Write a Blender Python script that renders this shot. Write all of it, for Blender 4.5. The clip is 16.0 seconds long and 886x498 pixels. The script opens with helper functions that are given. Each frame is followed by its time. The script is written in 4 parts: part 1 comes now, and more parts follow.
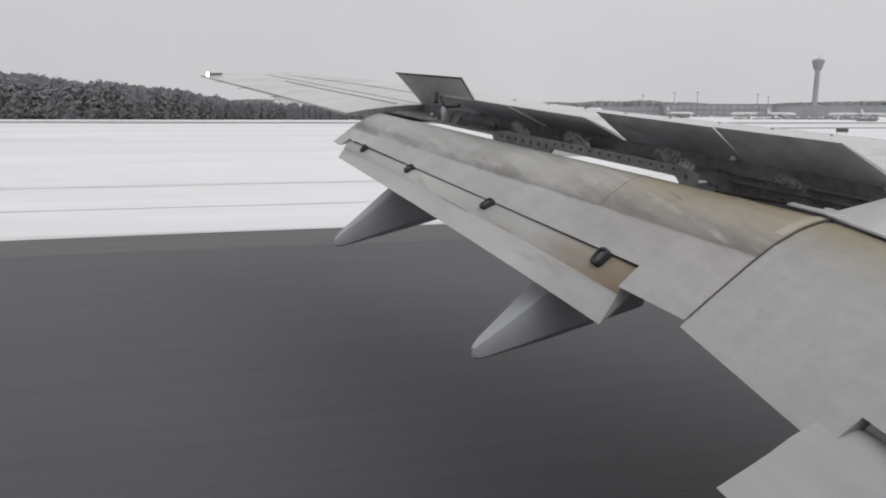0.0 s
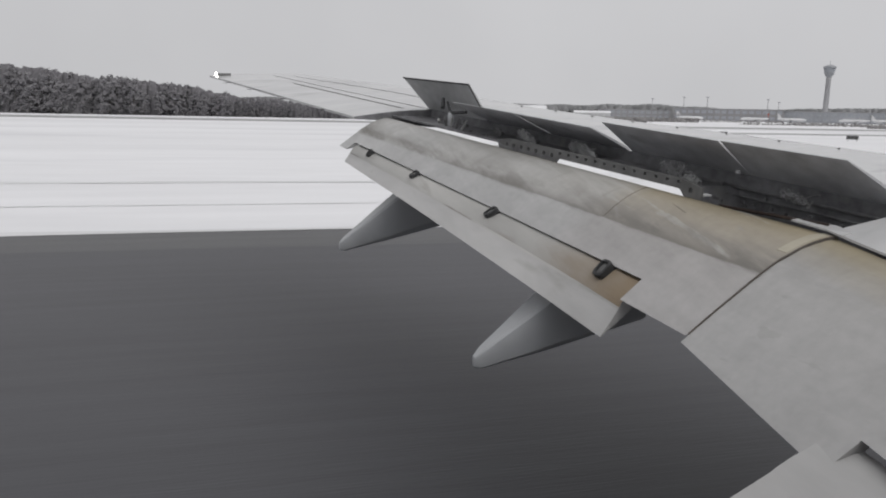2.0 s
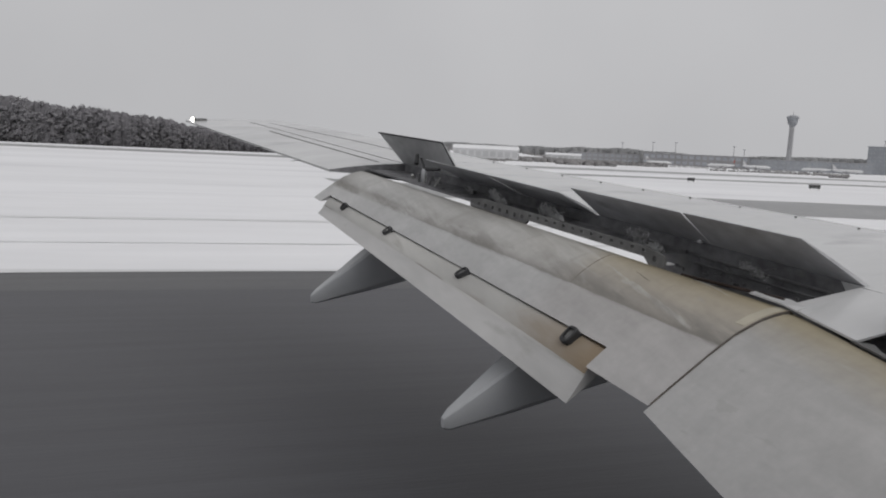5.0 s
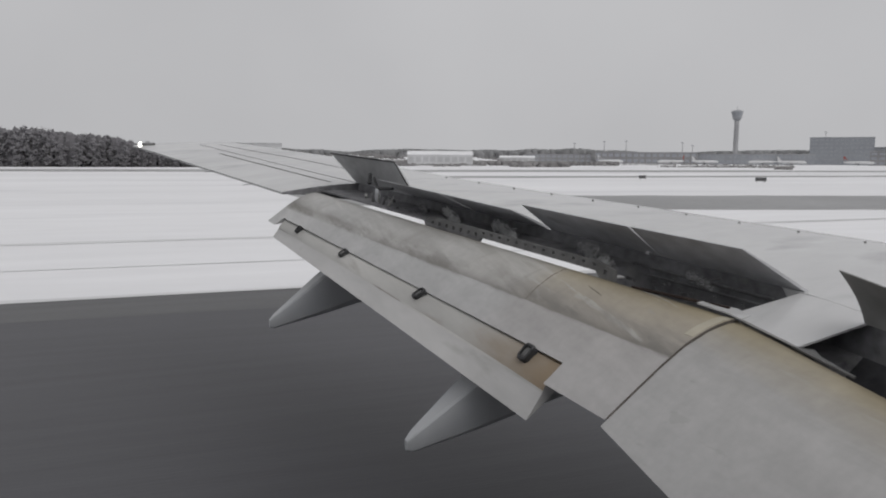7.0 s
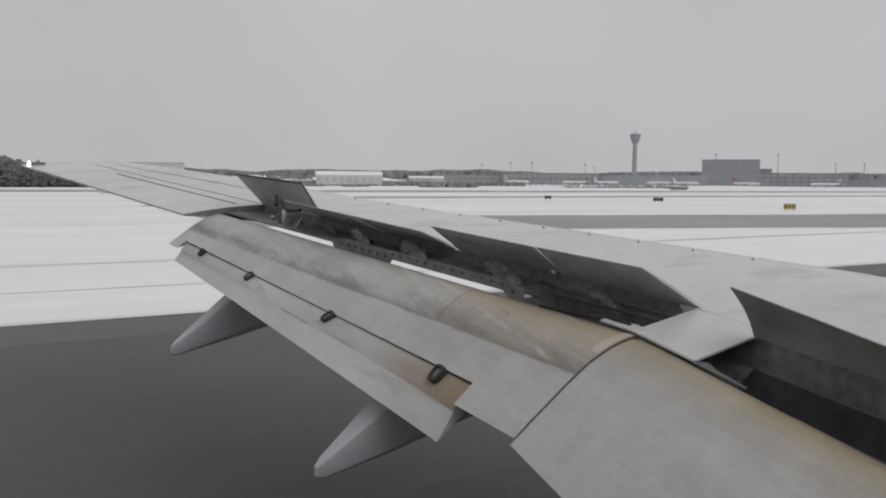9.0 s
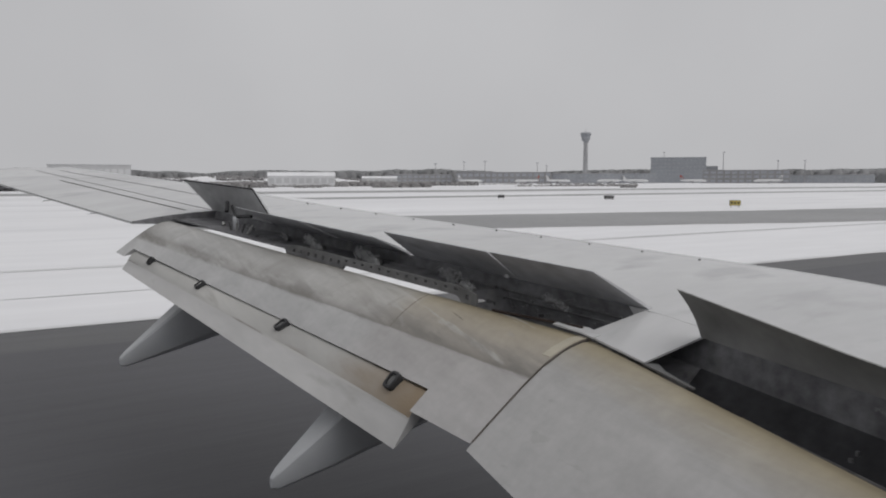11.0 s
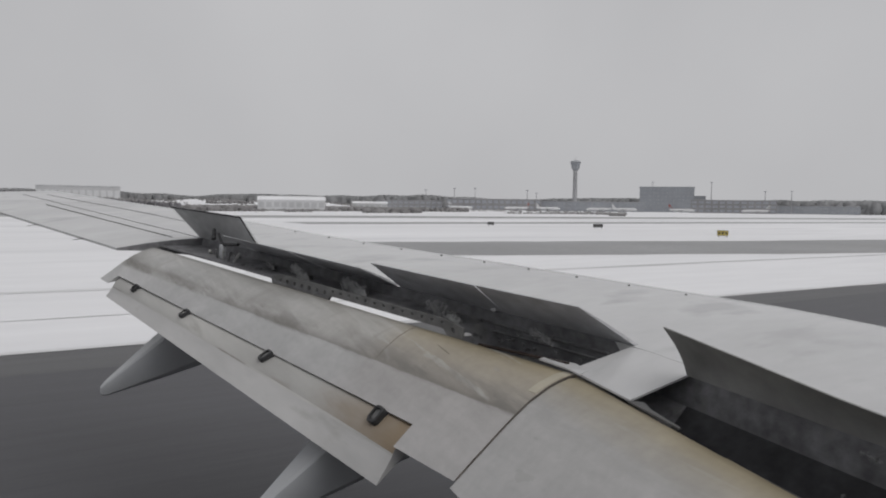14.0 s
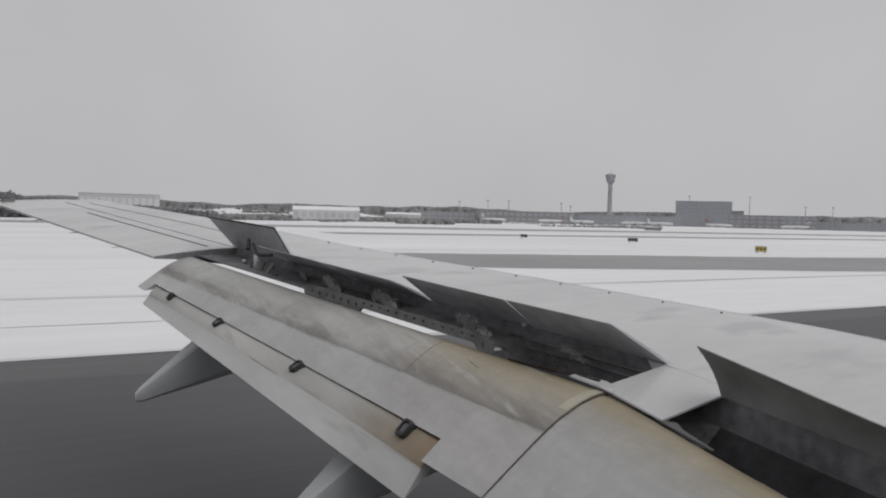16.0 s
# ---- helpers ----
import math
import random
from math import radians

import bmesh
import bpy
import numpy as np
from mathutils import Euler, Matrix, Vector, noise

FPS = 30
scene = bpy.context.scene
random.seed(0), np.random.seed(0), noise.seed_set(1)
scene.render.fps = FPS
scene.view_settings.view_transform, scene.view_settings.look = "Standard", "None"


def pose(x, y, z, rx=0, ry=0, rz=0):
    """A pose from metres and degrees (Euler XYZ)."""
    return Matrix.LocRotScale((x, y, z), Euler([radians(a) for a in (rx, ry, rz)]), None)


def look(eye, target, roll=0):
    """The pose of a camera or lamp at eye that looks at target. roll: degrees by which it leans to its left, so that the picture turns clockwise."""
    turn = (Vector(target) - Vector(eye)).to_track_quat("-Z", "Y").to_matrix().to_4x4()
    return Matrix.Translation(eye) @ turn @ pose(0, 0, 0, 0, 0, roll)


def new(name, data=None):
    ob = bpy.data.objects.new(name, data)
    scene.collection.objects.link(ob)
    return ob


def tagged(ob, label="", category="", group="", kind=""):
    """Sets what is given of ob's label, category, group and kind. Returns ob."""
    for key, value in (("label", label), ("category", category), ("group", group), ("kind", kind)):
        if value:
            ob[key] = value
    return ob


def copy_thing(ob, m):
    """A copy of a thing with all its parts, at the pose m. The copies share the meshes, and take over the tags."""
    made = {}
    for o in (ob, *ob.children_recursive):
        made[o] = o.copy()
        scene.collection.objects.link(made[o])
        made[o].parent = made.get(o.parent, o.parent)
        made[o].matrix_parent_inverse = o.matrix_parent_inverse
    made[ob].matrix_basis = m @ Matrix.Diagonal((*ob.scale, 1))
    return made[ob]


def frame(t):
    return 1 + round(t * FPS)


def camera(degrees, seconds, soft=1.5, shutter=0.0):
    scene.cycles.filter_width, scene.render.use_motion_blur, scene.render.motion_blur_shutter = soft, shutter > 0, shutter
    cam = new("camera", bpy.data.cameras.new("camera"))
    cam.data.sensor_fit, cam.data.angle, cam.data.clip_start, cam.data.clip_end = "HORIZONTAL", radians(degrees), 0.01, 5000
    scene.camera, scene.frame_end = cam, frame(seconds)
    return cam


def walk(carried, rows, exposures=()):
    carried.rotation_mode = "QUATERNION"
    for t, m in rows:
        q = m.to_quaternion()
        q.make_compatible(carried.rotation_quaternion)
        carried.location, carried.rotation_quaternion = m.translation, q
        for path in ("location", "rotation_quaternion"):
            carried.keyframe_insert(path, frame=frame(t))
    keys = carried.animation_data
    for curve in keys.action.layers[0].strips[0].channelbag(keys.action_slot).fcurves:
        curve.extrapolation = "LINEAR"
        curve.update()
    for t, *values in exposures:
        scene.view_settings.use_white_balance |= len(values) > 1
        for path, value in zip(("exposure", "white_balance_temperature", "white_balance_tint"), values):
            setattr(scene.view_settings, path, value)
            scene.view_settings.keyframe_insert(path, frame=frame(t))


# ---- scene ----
cam = camera(61.80, 16.0, soft=2.0)
PATH = [
    (0.0, pose(-0.088, 0.213, 3.471, 79.54, -0.27, -15.99)),
    (0.5, pose(-0.080, 0.216, 3.484, 80.09, -0.84, -16.03)),
    (1.0, pose(-0.071, 0.220, 3.503, 80.14, -2.09, -15.96)),
    (1.5, pose(-0.062, 0.222, 3.522, 79.82, -1.94, -15.64)),
    (2.0, pose(-0.057, 0.216, 3.540, 79.56, -1.18, -15.31)),
    (2.5, pose(-0.057, 0.207, 3.563, 79.67, -1.05, -15.17)),
    (3.0, pose(-0.053, 0.203, 3.594, 81.53, 0.36, -16.88)),
    (3.5, pose(-0.053, 0.209, 3.625, 81.97, -2.15, -17.12)),
    (3.7, pose(-0.055, 0.210, 3.636, 82.63, -2.84, -17.06)),
    (5.8, pose(-0.110, 0.048, 3.880, 82.41, -2.62, -17.50)),
    (6.0, pose(-0.109, 0.038, 3.902, 82.52, -3.95, -17.82)),
    (6.5, pose(-0.094, 0.050, 3.910, 83.04, -2.12, -21.13)),
    (7.0, pose(-0.085, 0.063, 3.920, 83.12, -0.41, -20.83)),
    (7.5, pose(-0.056, 0.057, 3.919, 83.54, 0.32, -20.38)),
    (8.0, pose(-0.072, 0.040, 3.936, 83.99, 1.08, -23.36)),
    (8.2, pose(-0.078, 0.065, 3.920, 84.75, 0.31, -26.59)),
    (10.5, pose(-0.060, 0.056, 3.977, 84.43, -1.05, -28.76)),
    (11.0, pose(-0.073, 0.048, 3.988, 84.73, 0.04, -31.38)),
    (11.5, pose(-0.078, 0.044, 3.997, 85.18, -0.35, -31.73)),
    (12.0, pose(-0.062, 0.045, 3.999, 85.42, -2.30, -28.23)),
    (12.5, pose(-0.049, 0.056, 4.010, 85.72, -1.74, -28.38)),
    (13.0, pose(-0.071, 0.053, 4.022, 86.28, -0.93, -31.38)),
    (13.5, pose(-0.056, 0.059, 4.036, 86.69, -0.65, -32.19)),
    (14.0, pose(-0.042, 0.056, 4.048, 86.74, -0.75, -32.14)),
    (14.5, pose(-0.029, 0.049, 4.049, 86.97, -0.96, -32.15)),
    (15.0, pose(-0.040, 0.051, 4.061, 87.20, -1.27, -32.31)),
    (15.5, pose(-0.025, 0.054, 4.059, 87.41, -1.34, -30.46)),
    (16.0, pose(-0.027, 0.055, 4.066, 87.59, -1.46, -29.56)),
]
walk(cam, PATH, exposures=[(0.0, 0.32), (1.0, 0.28), (2.0, 0.22), (3.5, 0.10), (5.8, 0.03), (8.0, 0.02), (16.0, 0.0)])

# ---- world and light: an overcast winter day ----
world = bpy.data.worlds.new("overcast_sky")
scene.world = world
world.use_nodes = True
wn, wl = world.node_tree.nodes, world.node_tree.links
background = wn["Background"]
sky = wn.new("ShaderNodeTexSky")
sky.sky_type = 'NISHITA'
sky.sun_disc = False
sky.sun_elevation = radians(38)
sky.sun_rotation = radians(200)
sky.dust_density = 6.0
grey = wn.new("ShaderNodeHueSaturation")
grey.inputs["Saturation"].default_value = 0.04
wl.new(sky.outputs["Color"], grey.inputs["Color"])
cloud = wn.new("ShaderNodeTexNoise")
cloud.inputs["Scale"].default_value = 2.2
cloud.inputs["Detail"].default_value = 5.0
cloud.inputs["Roughness"].default_value = 0.45
ramp = wn.new("ShaderNodeValToRGB")
ramp.color_ramp.elements[0].position, ramp.color_ramp.elements[0].color = 0.25, (5.55, 5.55, 5.72, 1)
ramp.color_ramp.elements[1].position, ramp.color_ramp.elements[1].color = 0.75, (6.5, 6.5, 6.66, 1)
wl.new(cloud.outputs["Fac"], ramp.inputs["Fac"])
blend = wn.new("ShaderNodeMix")
blend.data_type = 'RGBA'
blend.inputs["Factor"].default_value = 0.93
wl.new(grey.outputs["Color"], blend.inputs["A"])
wl.new(ramp.outputs["Color"], blend.inputs["B"])
wl.new(blend.outputs["Result"], background.inputs["Color"])
background.inputs["Strength"].default_value = 0.085

sun_data = bpy.data.lights.new("sun", 'SUN')
sun_data.energy, sun_data.angle, sun_data.color = 1.0, radians(60), (1.0, 0.985, 0.96)
sun = new("sun", sun_data)
sun.matrix_world = look((60, -120, 160), (0, 0, 0))


# ---- materials ----
def surface(name, colour, rough=0.6, metal=0.0, grain=8.0, spread=0.12, blotch=0.5, blotch_spread=0.15, bump=0.15, bump_scale=40.0, stain=None, stain_at=0.55, stretch=(1, 1, 1), gloss=0.5):
    """A node material: a base colour varied by a fine grain and by large blotches, with an optional second stain colour."""
    m = bpy.data.materials.new(name)
    m.use_nodes = True
    n, l = m.node_tree.nodes, m.node_tree.links
    b = n["Principled BSDF"]
    b.inputs["Roughness"].default_value, b.inputs["Metallic"].default_value = rough, metal
    b.inputs["Specular IOR Level"].default_value = gloss
    co = n.new("ShaderNodeTexCoord")
    mp = n.new("ShaderNodeMapping")
    mp.inputs["Scale"].default_value = stretch
    l.new(co.outputs["Object"], mp.inputs["Vector"])

    def noise_node(scale, detail=6.0):
        t = n.new("ShaderNodeTexNoise")
        t.inputs["Scale"].default_value, t.inputs["Detail"].default_value = scale, detail
        l.new(mp.outputs["Vector"], t.inputs["Vector"])
        return t

    def shade(fac, low, high):
        r = n.new("ShaderNodeMapRange")
        r.inputs["From Min"].default_value, r.inputs["From Max"].default_value = 0.3, 0.7
        r.inputs["To Min"].default_value, r.inputs["To Max"].default_value = low, high
        l.new(fac, r.inputs["Value"])
        return r.outputs["Result"]

    def times(col, val):
        x = n.new("ShaderNodeMix")
        x.data_type, x.blend_type = 'RGBA', 'MULTIPLY'
        x.inputs["Factor"].default_value = 1.0
        if isinstance(col, tuple):
            x.inputs["A"].default_value = (*col, 1)
        else:
            l.new(col, x.inputs["A"])
        l.new(val, x.inputs["B"])
        return x.outputs["Result"]

    fine, broad = noise_node(grain), noise_node(blotch, 4.0)
    base = times(colour, shade(fine.outputs["Fac"], 1 - spread, 1 + spread))
    base = times(base, shade(broad.outputs["Fac"], 1 - blotch_spread, 1 + blotch_spread))
    if stain:
        dirt = noise_node(blotch * 2.3, 7.0)
        cr = n.new("ShaderNodeMapRange")
        cr.inputs["From Min"].default_value, cr.inputs["From Max"].default_value = stain_at, stain_at + 0.12
        l.new(dirt.outputs["Fac"], cr.inputs["Value"])
        x = n.new("ShaderNodeMix")
        x.data_type = 'RGBA'
        l.new(cr.outputs["Result"], x.inputs["Factor"])
        l.new(base, x.inputs["A"])
        x.inputs["B"].default_value = (*stain, 1)
        base = x.outputs["Result"]
    l.new(base, b.inputs["Base Color"])
    rr = n.new("ShaderNodeMapRange")
    rr.inputs["To Min"].default_value, rr.inputs["To Max"].default_value = max(0.05, rough - 0.08), min(1, rough + 0.08)
    l.new(broad.outputs["Fac"], rr.inputs["Value"])
    l.new(rr.outputs["Result"], b.inputs["Roughness"])
    bt = noise_node(bump_scale)
    bn = n.new("ShaderNodeBump")
    bn.inputs["Strength"].default_value, bn.inputs["Distance"].default_value = bump, 0.02
    l.new(bt.outputs["Fac"], bn.inputs["Height"])
    l.new(bn.outputs["Normal"], b.inputs["Normal"])
    return m


M_SNOW = surface("snow", (0.755, 0.755, 0.773), 0.8, grain=0.6, spread=0.03, blotch=0.03, blotch_spread=0.08, bump=0.5, bump_scale=0.7, stretch=(0.25, 1, 1), stain=(0.67, 0.67, 0.69), stain_at=0.55)
M_ASPHALT = surface("wet_asphalt", (0.060, 0.060, 0.067), 0.50, gloss=0.42, grain=3.0, spread=0.12, blotch=0.10, blotch_spread=0.22, bump=0.2, bump_scale=30, stretch=(0.06, 1, 1))
M_SHOULDER = surface("damp_shoulder_asphalt", (0.082, 0.082, 0.085), 0.5, gloss=0.45, grain=2.0, spread=0.12, blotch=0.12, blotch_spread=0.25, bump=0.2, bump_scale=30, stretch=(0.08, 1, 1))
M_TAXI = surface("damp_taxiway_asphalt", (0.27, 0.27, 0.275), 0.5, grain=1.0, spread=0.1, blotch=0.06, blotch_spread=0.15, bump=0.2, bump_scale=20)
M_SLUSH = surface("slush", (0.60, 0.60, 0.61), 0.6, grain=1.0, spread=0.2, blotch=0.2, blotch_spread=0.2, stretch=(0.1, 1, 1))
M_WING = surface("wing_grey_paint", (0.52, 0.52, 0.525), 0.17, grain=6, spread=0.035, blotch=0.8, blotch_spread=0.08, bump=0.02, stain=(0.42, 0.42, 0.425), stain_at=0.56, stretch=(0.45, 1.1, 1))
M_FLAP = surface("flap_worn_paint", (0.412, 0.407, 0.404), 0.42, grain=5, spread=0.05, blotch=1.1, blotch_spread=0.10, bump=0.03, stain=(0.345, 0.338, 0.328), stain_at=0.58, stretch=(1.8, 0.4, 1.8))
M_FAIRING = surface("fairing_grey_paint", (0.40, 0.41, 0.425), 0.4, grain=5, spread=0.03, blotch=1, blotch_spread=0.06, bump=0.02)
M_UNDER = surface("spoiler_underside_dark", (0.52, 0.523, 0.54), 0.75, gloss=0.2, grain=7, spread=0.12, blotch=1.6, blotch_spread=0.22, stain=(0.43, 0.43, 0.437), stain_at=0.58)
M_UNDER_GREY = surface("spoiler_underside_grey", (0.41, 0.415, 0.42), 0.5, grain=7, spread=0.12, blotch=1.2, blotch_spread=0.2)
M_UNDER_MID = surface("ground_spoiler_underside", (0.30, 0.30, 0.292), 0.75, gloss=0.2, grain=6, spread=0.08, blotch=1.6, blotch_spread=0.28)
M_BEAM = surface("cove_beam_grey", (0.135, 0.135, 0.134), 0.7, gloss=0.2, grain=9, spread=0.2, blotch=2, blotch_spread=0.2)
M_INNER = surface("inboard_bay_shade", (0.036, 0.036, 0.039), 0.75, gloss=0.2, grain=9, spread=0.3, blotch=1.5, blotch_spread=0.35, stain=(0.05, 0.049, 0.05), stain_at=0.62)
M_FROST = surface("grimy_frost", (0.36, 0.362, 0.365), 0.85, gloss=0.1, grain=14, spread=0.3, blotch=5, blotch_spread=0.3)
M_RUST = surface("rusty_pipe", (0.045, 0.034, 0.03), 0.8, gloss=0.1, grain=9, spread=0.3, blotch=3, blotch_spread=0.3)
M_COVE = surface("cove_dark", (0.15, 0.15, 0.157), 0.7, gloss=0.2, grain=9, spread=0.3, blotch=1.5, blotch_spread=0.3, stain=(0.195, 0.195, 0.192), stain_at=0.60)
M_PIPE = surface("dark_pipe", (0.135, 0.135, 0.138), 0.7, gloss=0.2, grain=9, spread=0.3, blotch=2, blotch_spread=0.3)
M_MECH = surface("mechanism_grey_metal", (0.36, 0.36, 0.35), 0.7, metal=0.0, grain=12, spread=0.2, blotch=3, blotch_spread=0.2)
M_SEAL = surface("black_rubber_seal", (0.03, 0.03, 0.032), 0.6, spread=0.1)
M_JOINT = surface("worn_rubber_seal", (0.115, 0.10, 0.09), 0.7, spread=0.15, blotch=3.0, blotch_spread=0.3)
M_LINE = surface("panel_gap_dark", (0.12, 0.12, 0.12), 0.7, spread=0.1)
M_CORE = surface("bracket_core_grey", (0.11, 0.11, 0.109), 0.5, spread=0.1)
M_SEAM = surface("flap_seam_shade", (0.20, 0.185, 0.16), 0.6, spread=0.1)
M_GRIME = surface("oily_grime_on_grey_paint", (0.385, 0.379, 0.366), 0.5, grain=6, spread=0.08, blotch=1.4, blotch_spread=0.14, stain=(0.20, 0.188, 0.17), stain_at=0.50, stretch=(1.0, 0.22, 1))
M_TANPAINT = surface("tan_paint", (0.42, 0.388, 0.315), 0.45, grain=6, spread=0.08, blotch=2.0, blotch_spread=0.12)
M_WHITE = surface("white_paint", (0.62, 0.62, 0.63), 0.5, grain=4, spread=0.05)
# Distance haze is put into these greys; M_PINE is paler against its crown shade.
M_BARK = surface("bark", (0.16, 0.15, 0.145), 0.9, grain=3, spread=0.2)
M_NEEDLE = surface("hazed_dark_needles", (0.31, 0.302, 0.318), 0.95, gloss=0.1, grain=1.0, spread=0.12, blotch=0.06, blotch_spread=0.2, bump=0.2, bump_scale=4)
M_PINE = surface("hazed_pine_needles", (0.44, 0.43, 0.448), 0.95, gloss=0.1, grain=1.0, spread=0.12, blotch=0.06, blotch_spread=0.2, bump=0.2, bump_scale=4)
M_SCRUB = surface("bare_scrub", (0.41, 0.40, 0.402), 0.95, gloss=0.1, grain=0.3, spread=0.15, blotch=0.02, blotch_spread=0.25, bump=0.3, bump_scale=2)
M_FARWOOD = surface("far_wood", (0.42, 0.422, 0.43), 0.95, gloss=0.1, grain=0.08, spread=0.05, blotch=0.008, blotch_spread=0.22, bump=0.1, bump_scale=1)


def let_light_through(m, share):
    """Needles and twigs are thin: part of the light goes through them."""
    n, l = m.node_tree.nodes, m.node_tree.links
    b, out = n["Principled BSDF"], n["Material Output"]
    thin = n.new("ShaderNodeBsdfTranslucent")
    l.new(b.inputs["Base Color"].links[0].from_socket, thin.inputs["Color"])
    mixed = n.new("ShaderNodeMixShader")
    mixed.inputs["Fac"].default_value = share
    l.new(b.outputs["BSDF"], mixed.inputs[1])
    l.new(thin.outputs["BSDF"], mixed.inputs[2])
    l.new(mixed.outputs["Shader"], out.inputs["Surface"])


# Half translucent, which also softens light and shade across the distant foliage.
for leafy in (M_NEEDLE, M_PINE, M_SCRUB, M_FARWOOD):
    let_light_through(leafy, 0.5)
# Far cladding and glazing colours are paled towards each other for distance haze.
M_CONCRETE = surface("concrete", (0.33, 0.33, 0.34), 0.8, grain=0.8, spread=0.08, blotch=0.1, blotch_spread=0.1)
M_CLAD = surface("grey_cladding", (0.30, 0.31, 0.33), 0.6, grain=0.5, spread=0.06, blotch=0.05, blotch_spread=0.1)
M_DARKCLAD = surface("dark_brick_cladding", (0.26, 0.255, 0.262), 0.8, grain=0.7, spread=0.1, blotch=0.05, blotch_spread=0.12)
M_PALE = surface("pale_cladding", (0.45, 0.452, 0.46), 0.6, grain=0.5, spread=0.05, blotch=0.05, blotch_spread=0.06)
M_HALL = surface("white_hall_cladding", (0.54, 0.542, 0.55), 0.6, grain=0.5, spread=0.04, blotch=0.05, blotch_spread=0.06)
M_HOTEL = surface("dark_blue_grey_cladding", (0.29, 0.303, 0.325), 0.5, grain=0.5, spread=0.05, blotch=0.05, blotch_spread=0.08)
M_GLASS = surface("blue_grey_glazing", (0.30, 0.315, 0.34), 0.35, grain=1, spread=0.1)
M_YELLOW = surface("yellow_sign_face", (0.50, 0.40, 0.10), 0.5, spread=0.08)
M_BLACK = surface("black_plastic", (0.02, 0.02, 0.02), 0.5, spread=0.1)
M_RED = surface("red_paint", (0.35, 0.05, 0.03), 0.5, spread=0.1)


def flap_material(name, along, nose, taper, tan_end, dirty=True):
    """Worn flap paint: weathered bare nose, a dirty line behind it, then grey paint. along and nose give the nose line, taper the narrowing of the chord outboard."""
    m = bpy.data.materials.new(name)
    m.use_nodes = True
    n, l = m.node_tree.nodes, m.node_tree.links
    b = n["Principled BSDF"]
    co = n.new("ShaderNodeTexCoord")
    pos = co.outputs["Object"]

    def maths(op, x, y):
        k = n.new("ShaderNodeMath")
        k.operation = op
        for i, v in enumerate((x, y)):
            if isinstance(v, (int, float)):
                k.inputs[i].default_value = v
            else:
                l.new(v, k.inputs[i])
        return k.outputs[0]

    def noise_of(scale, stretch, detail=6.0, rugged=0.5):
        mp = n.new("ShaderNodeMapping")
        mp.inputs["Scale"].default_value = stretch
        l.new(pos, mp.inputs["Vector"])
        t = n.new("ShaderNodeTexNoise")
        t.inputs["Scale"].default_value, t.inputs["Detail"].default_value = scale, detail
        t.inputs["Roughness"].default_value = rugged
        l.new(mp.outputs["Vector"], t.inputs["Vector"])
        return t.outputs["Fac"]

    dot = n.new("ShaderNodeVectorMath")
    dot.operation = 'DOT_PRODUCT'
    dot.inputs[1].default_value = (1.0, along, 0.0)
    l.new(pos, dot.inputs[0])
    sep = n.new("ShaderNodeSeparateXYZ")
    l.new(pos, sep.inputs[0])
    span = maths('SUBTRACT', sep.outputs["Y"], 4.3)
    chord = maths('ADD', maths('MULTIPLY', span, -taper), 1.10)
    t = maths('DIVIDE', maths('SUBTRACT', nose, dot.outputs["Value"]), chord)
    wander = maths('MULTIPLY', maths('SUBTRACT', noise_of(1.6, (1.0, 0.45, 1.0)), 0.5), 0.10)
    t = maths('ADD', t, maths('MULTIPLY', wander, 0.35 if dirty else 0.9))
    t = maths('ADD', t, maths('MULTIPLY', maths('SUBTRACT', noise_of(9.0, (1.0, 0.6, 1.0)), 0.5), 0.022))

    def ramp_of(fac, stops):
        r = n.new("ShaderNodeValToRGB")
        e = r.color_ramp.elements
        e[0].position, e[0].color = stops[0][0], (*stops[0][1], 1)
        e[1].position, e[1].color = stops[-1][0], (*stops[-1][1], 1)
        for p, col in stops[1:-1]:
            k = e.new(p)
            k.color = (*col, 1)
        l.new(fac, r.inputs["Fac"])
        return r.outputs["Color"]

    if dirty:
        warm = ramp_of(t, ((0.0, (0.20, 0.17, 0.11)), (0.07, (0.335, 0.288, 0.205)), (0.20, (0.345, 0.308, 0.245)), (0.45, (0.315, 0.292, 0.26)), (0.50, (0.265, 0.247, 0.222)), (0.528, (0.20, 0.187, 0.167)), (0.540, (0.375, 0.362, 0.355)), (0.9, (0.405, 0.395, 0.392))))
    else:
        warm = ramp_of(t, ((0.0, (0.24, 0.205, 0.14)), (0.06, (0.335, 0.29, 0.205)), (0.15, (0.35, 0.312, 0.24)), (0.24, (0.345, 0.322, 0.28)), (0.34, (0.36, 0.345, 0.322)), (0.40, (0.40, 0.393, 0.387)), (0.9, (0.415, 0.41, 0.407))))
    cool = ramp_of(t, ((0.0, (0.29, 0.276, 0.25)), (0.08, (0.375, 0.366, 0.35)), (0.25, (0.41, 0.404, 0.393)), (0.45, (0.385, 0.379, 0.367)), (0.50, (0.325, 0.317, 0.304)), (0.528, (0.255, 0.248, 0.238)), (0.540, (0.425, 0.424, 0.423)), (0.9, (0.44, 0.439, 0.439))))
    reach = n.new("ShaderNodeMapRange")
    reach.inputs["From Min"].default_value, reach.inputs["From Max"].default_value = tan_end, tan_end + 2.0
    l.new(maths('ADD', sep.outputs["Y"], maths('MULTIPLY', wander, 6.0)), reach.inputs["Value"])
    seam = n.new("ShaderNodeMapRange")
    seam.inputs["From Min"].default_value, seam.inputs["From Max"].default_value = tan_end + 0.72, tan_end + 0.98
    l.new(maths('ADD', sep.outputs["Y"], maths('MULTIPLY', wander, 2.0)), seam.inputs["Value"])
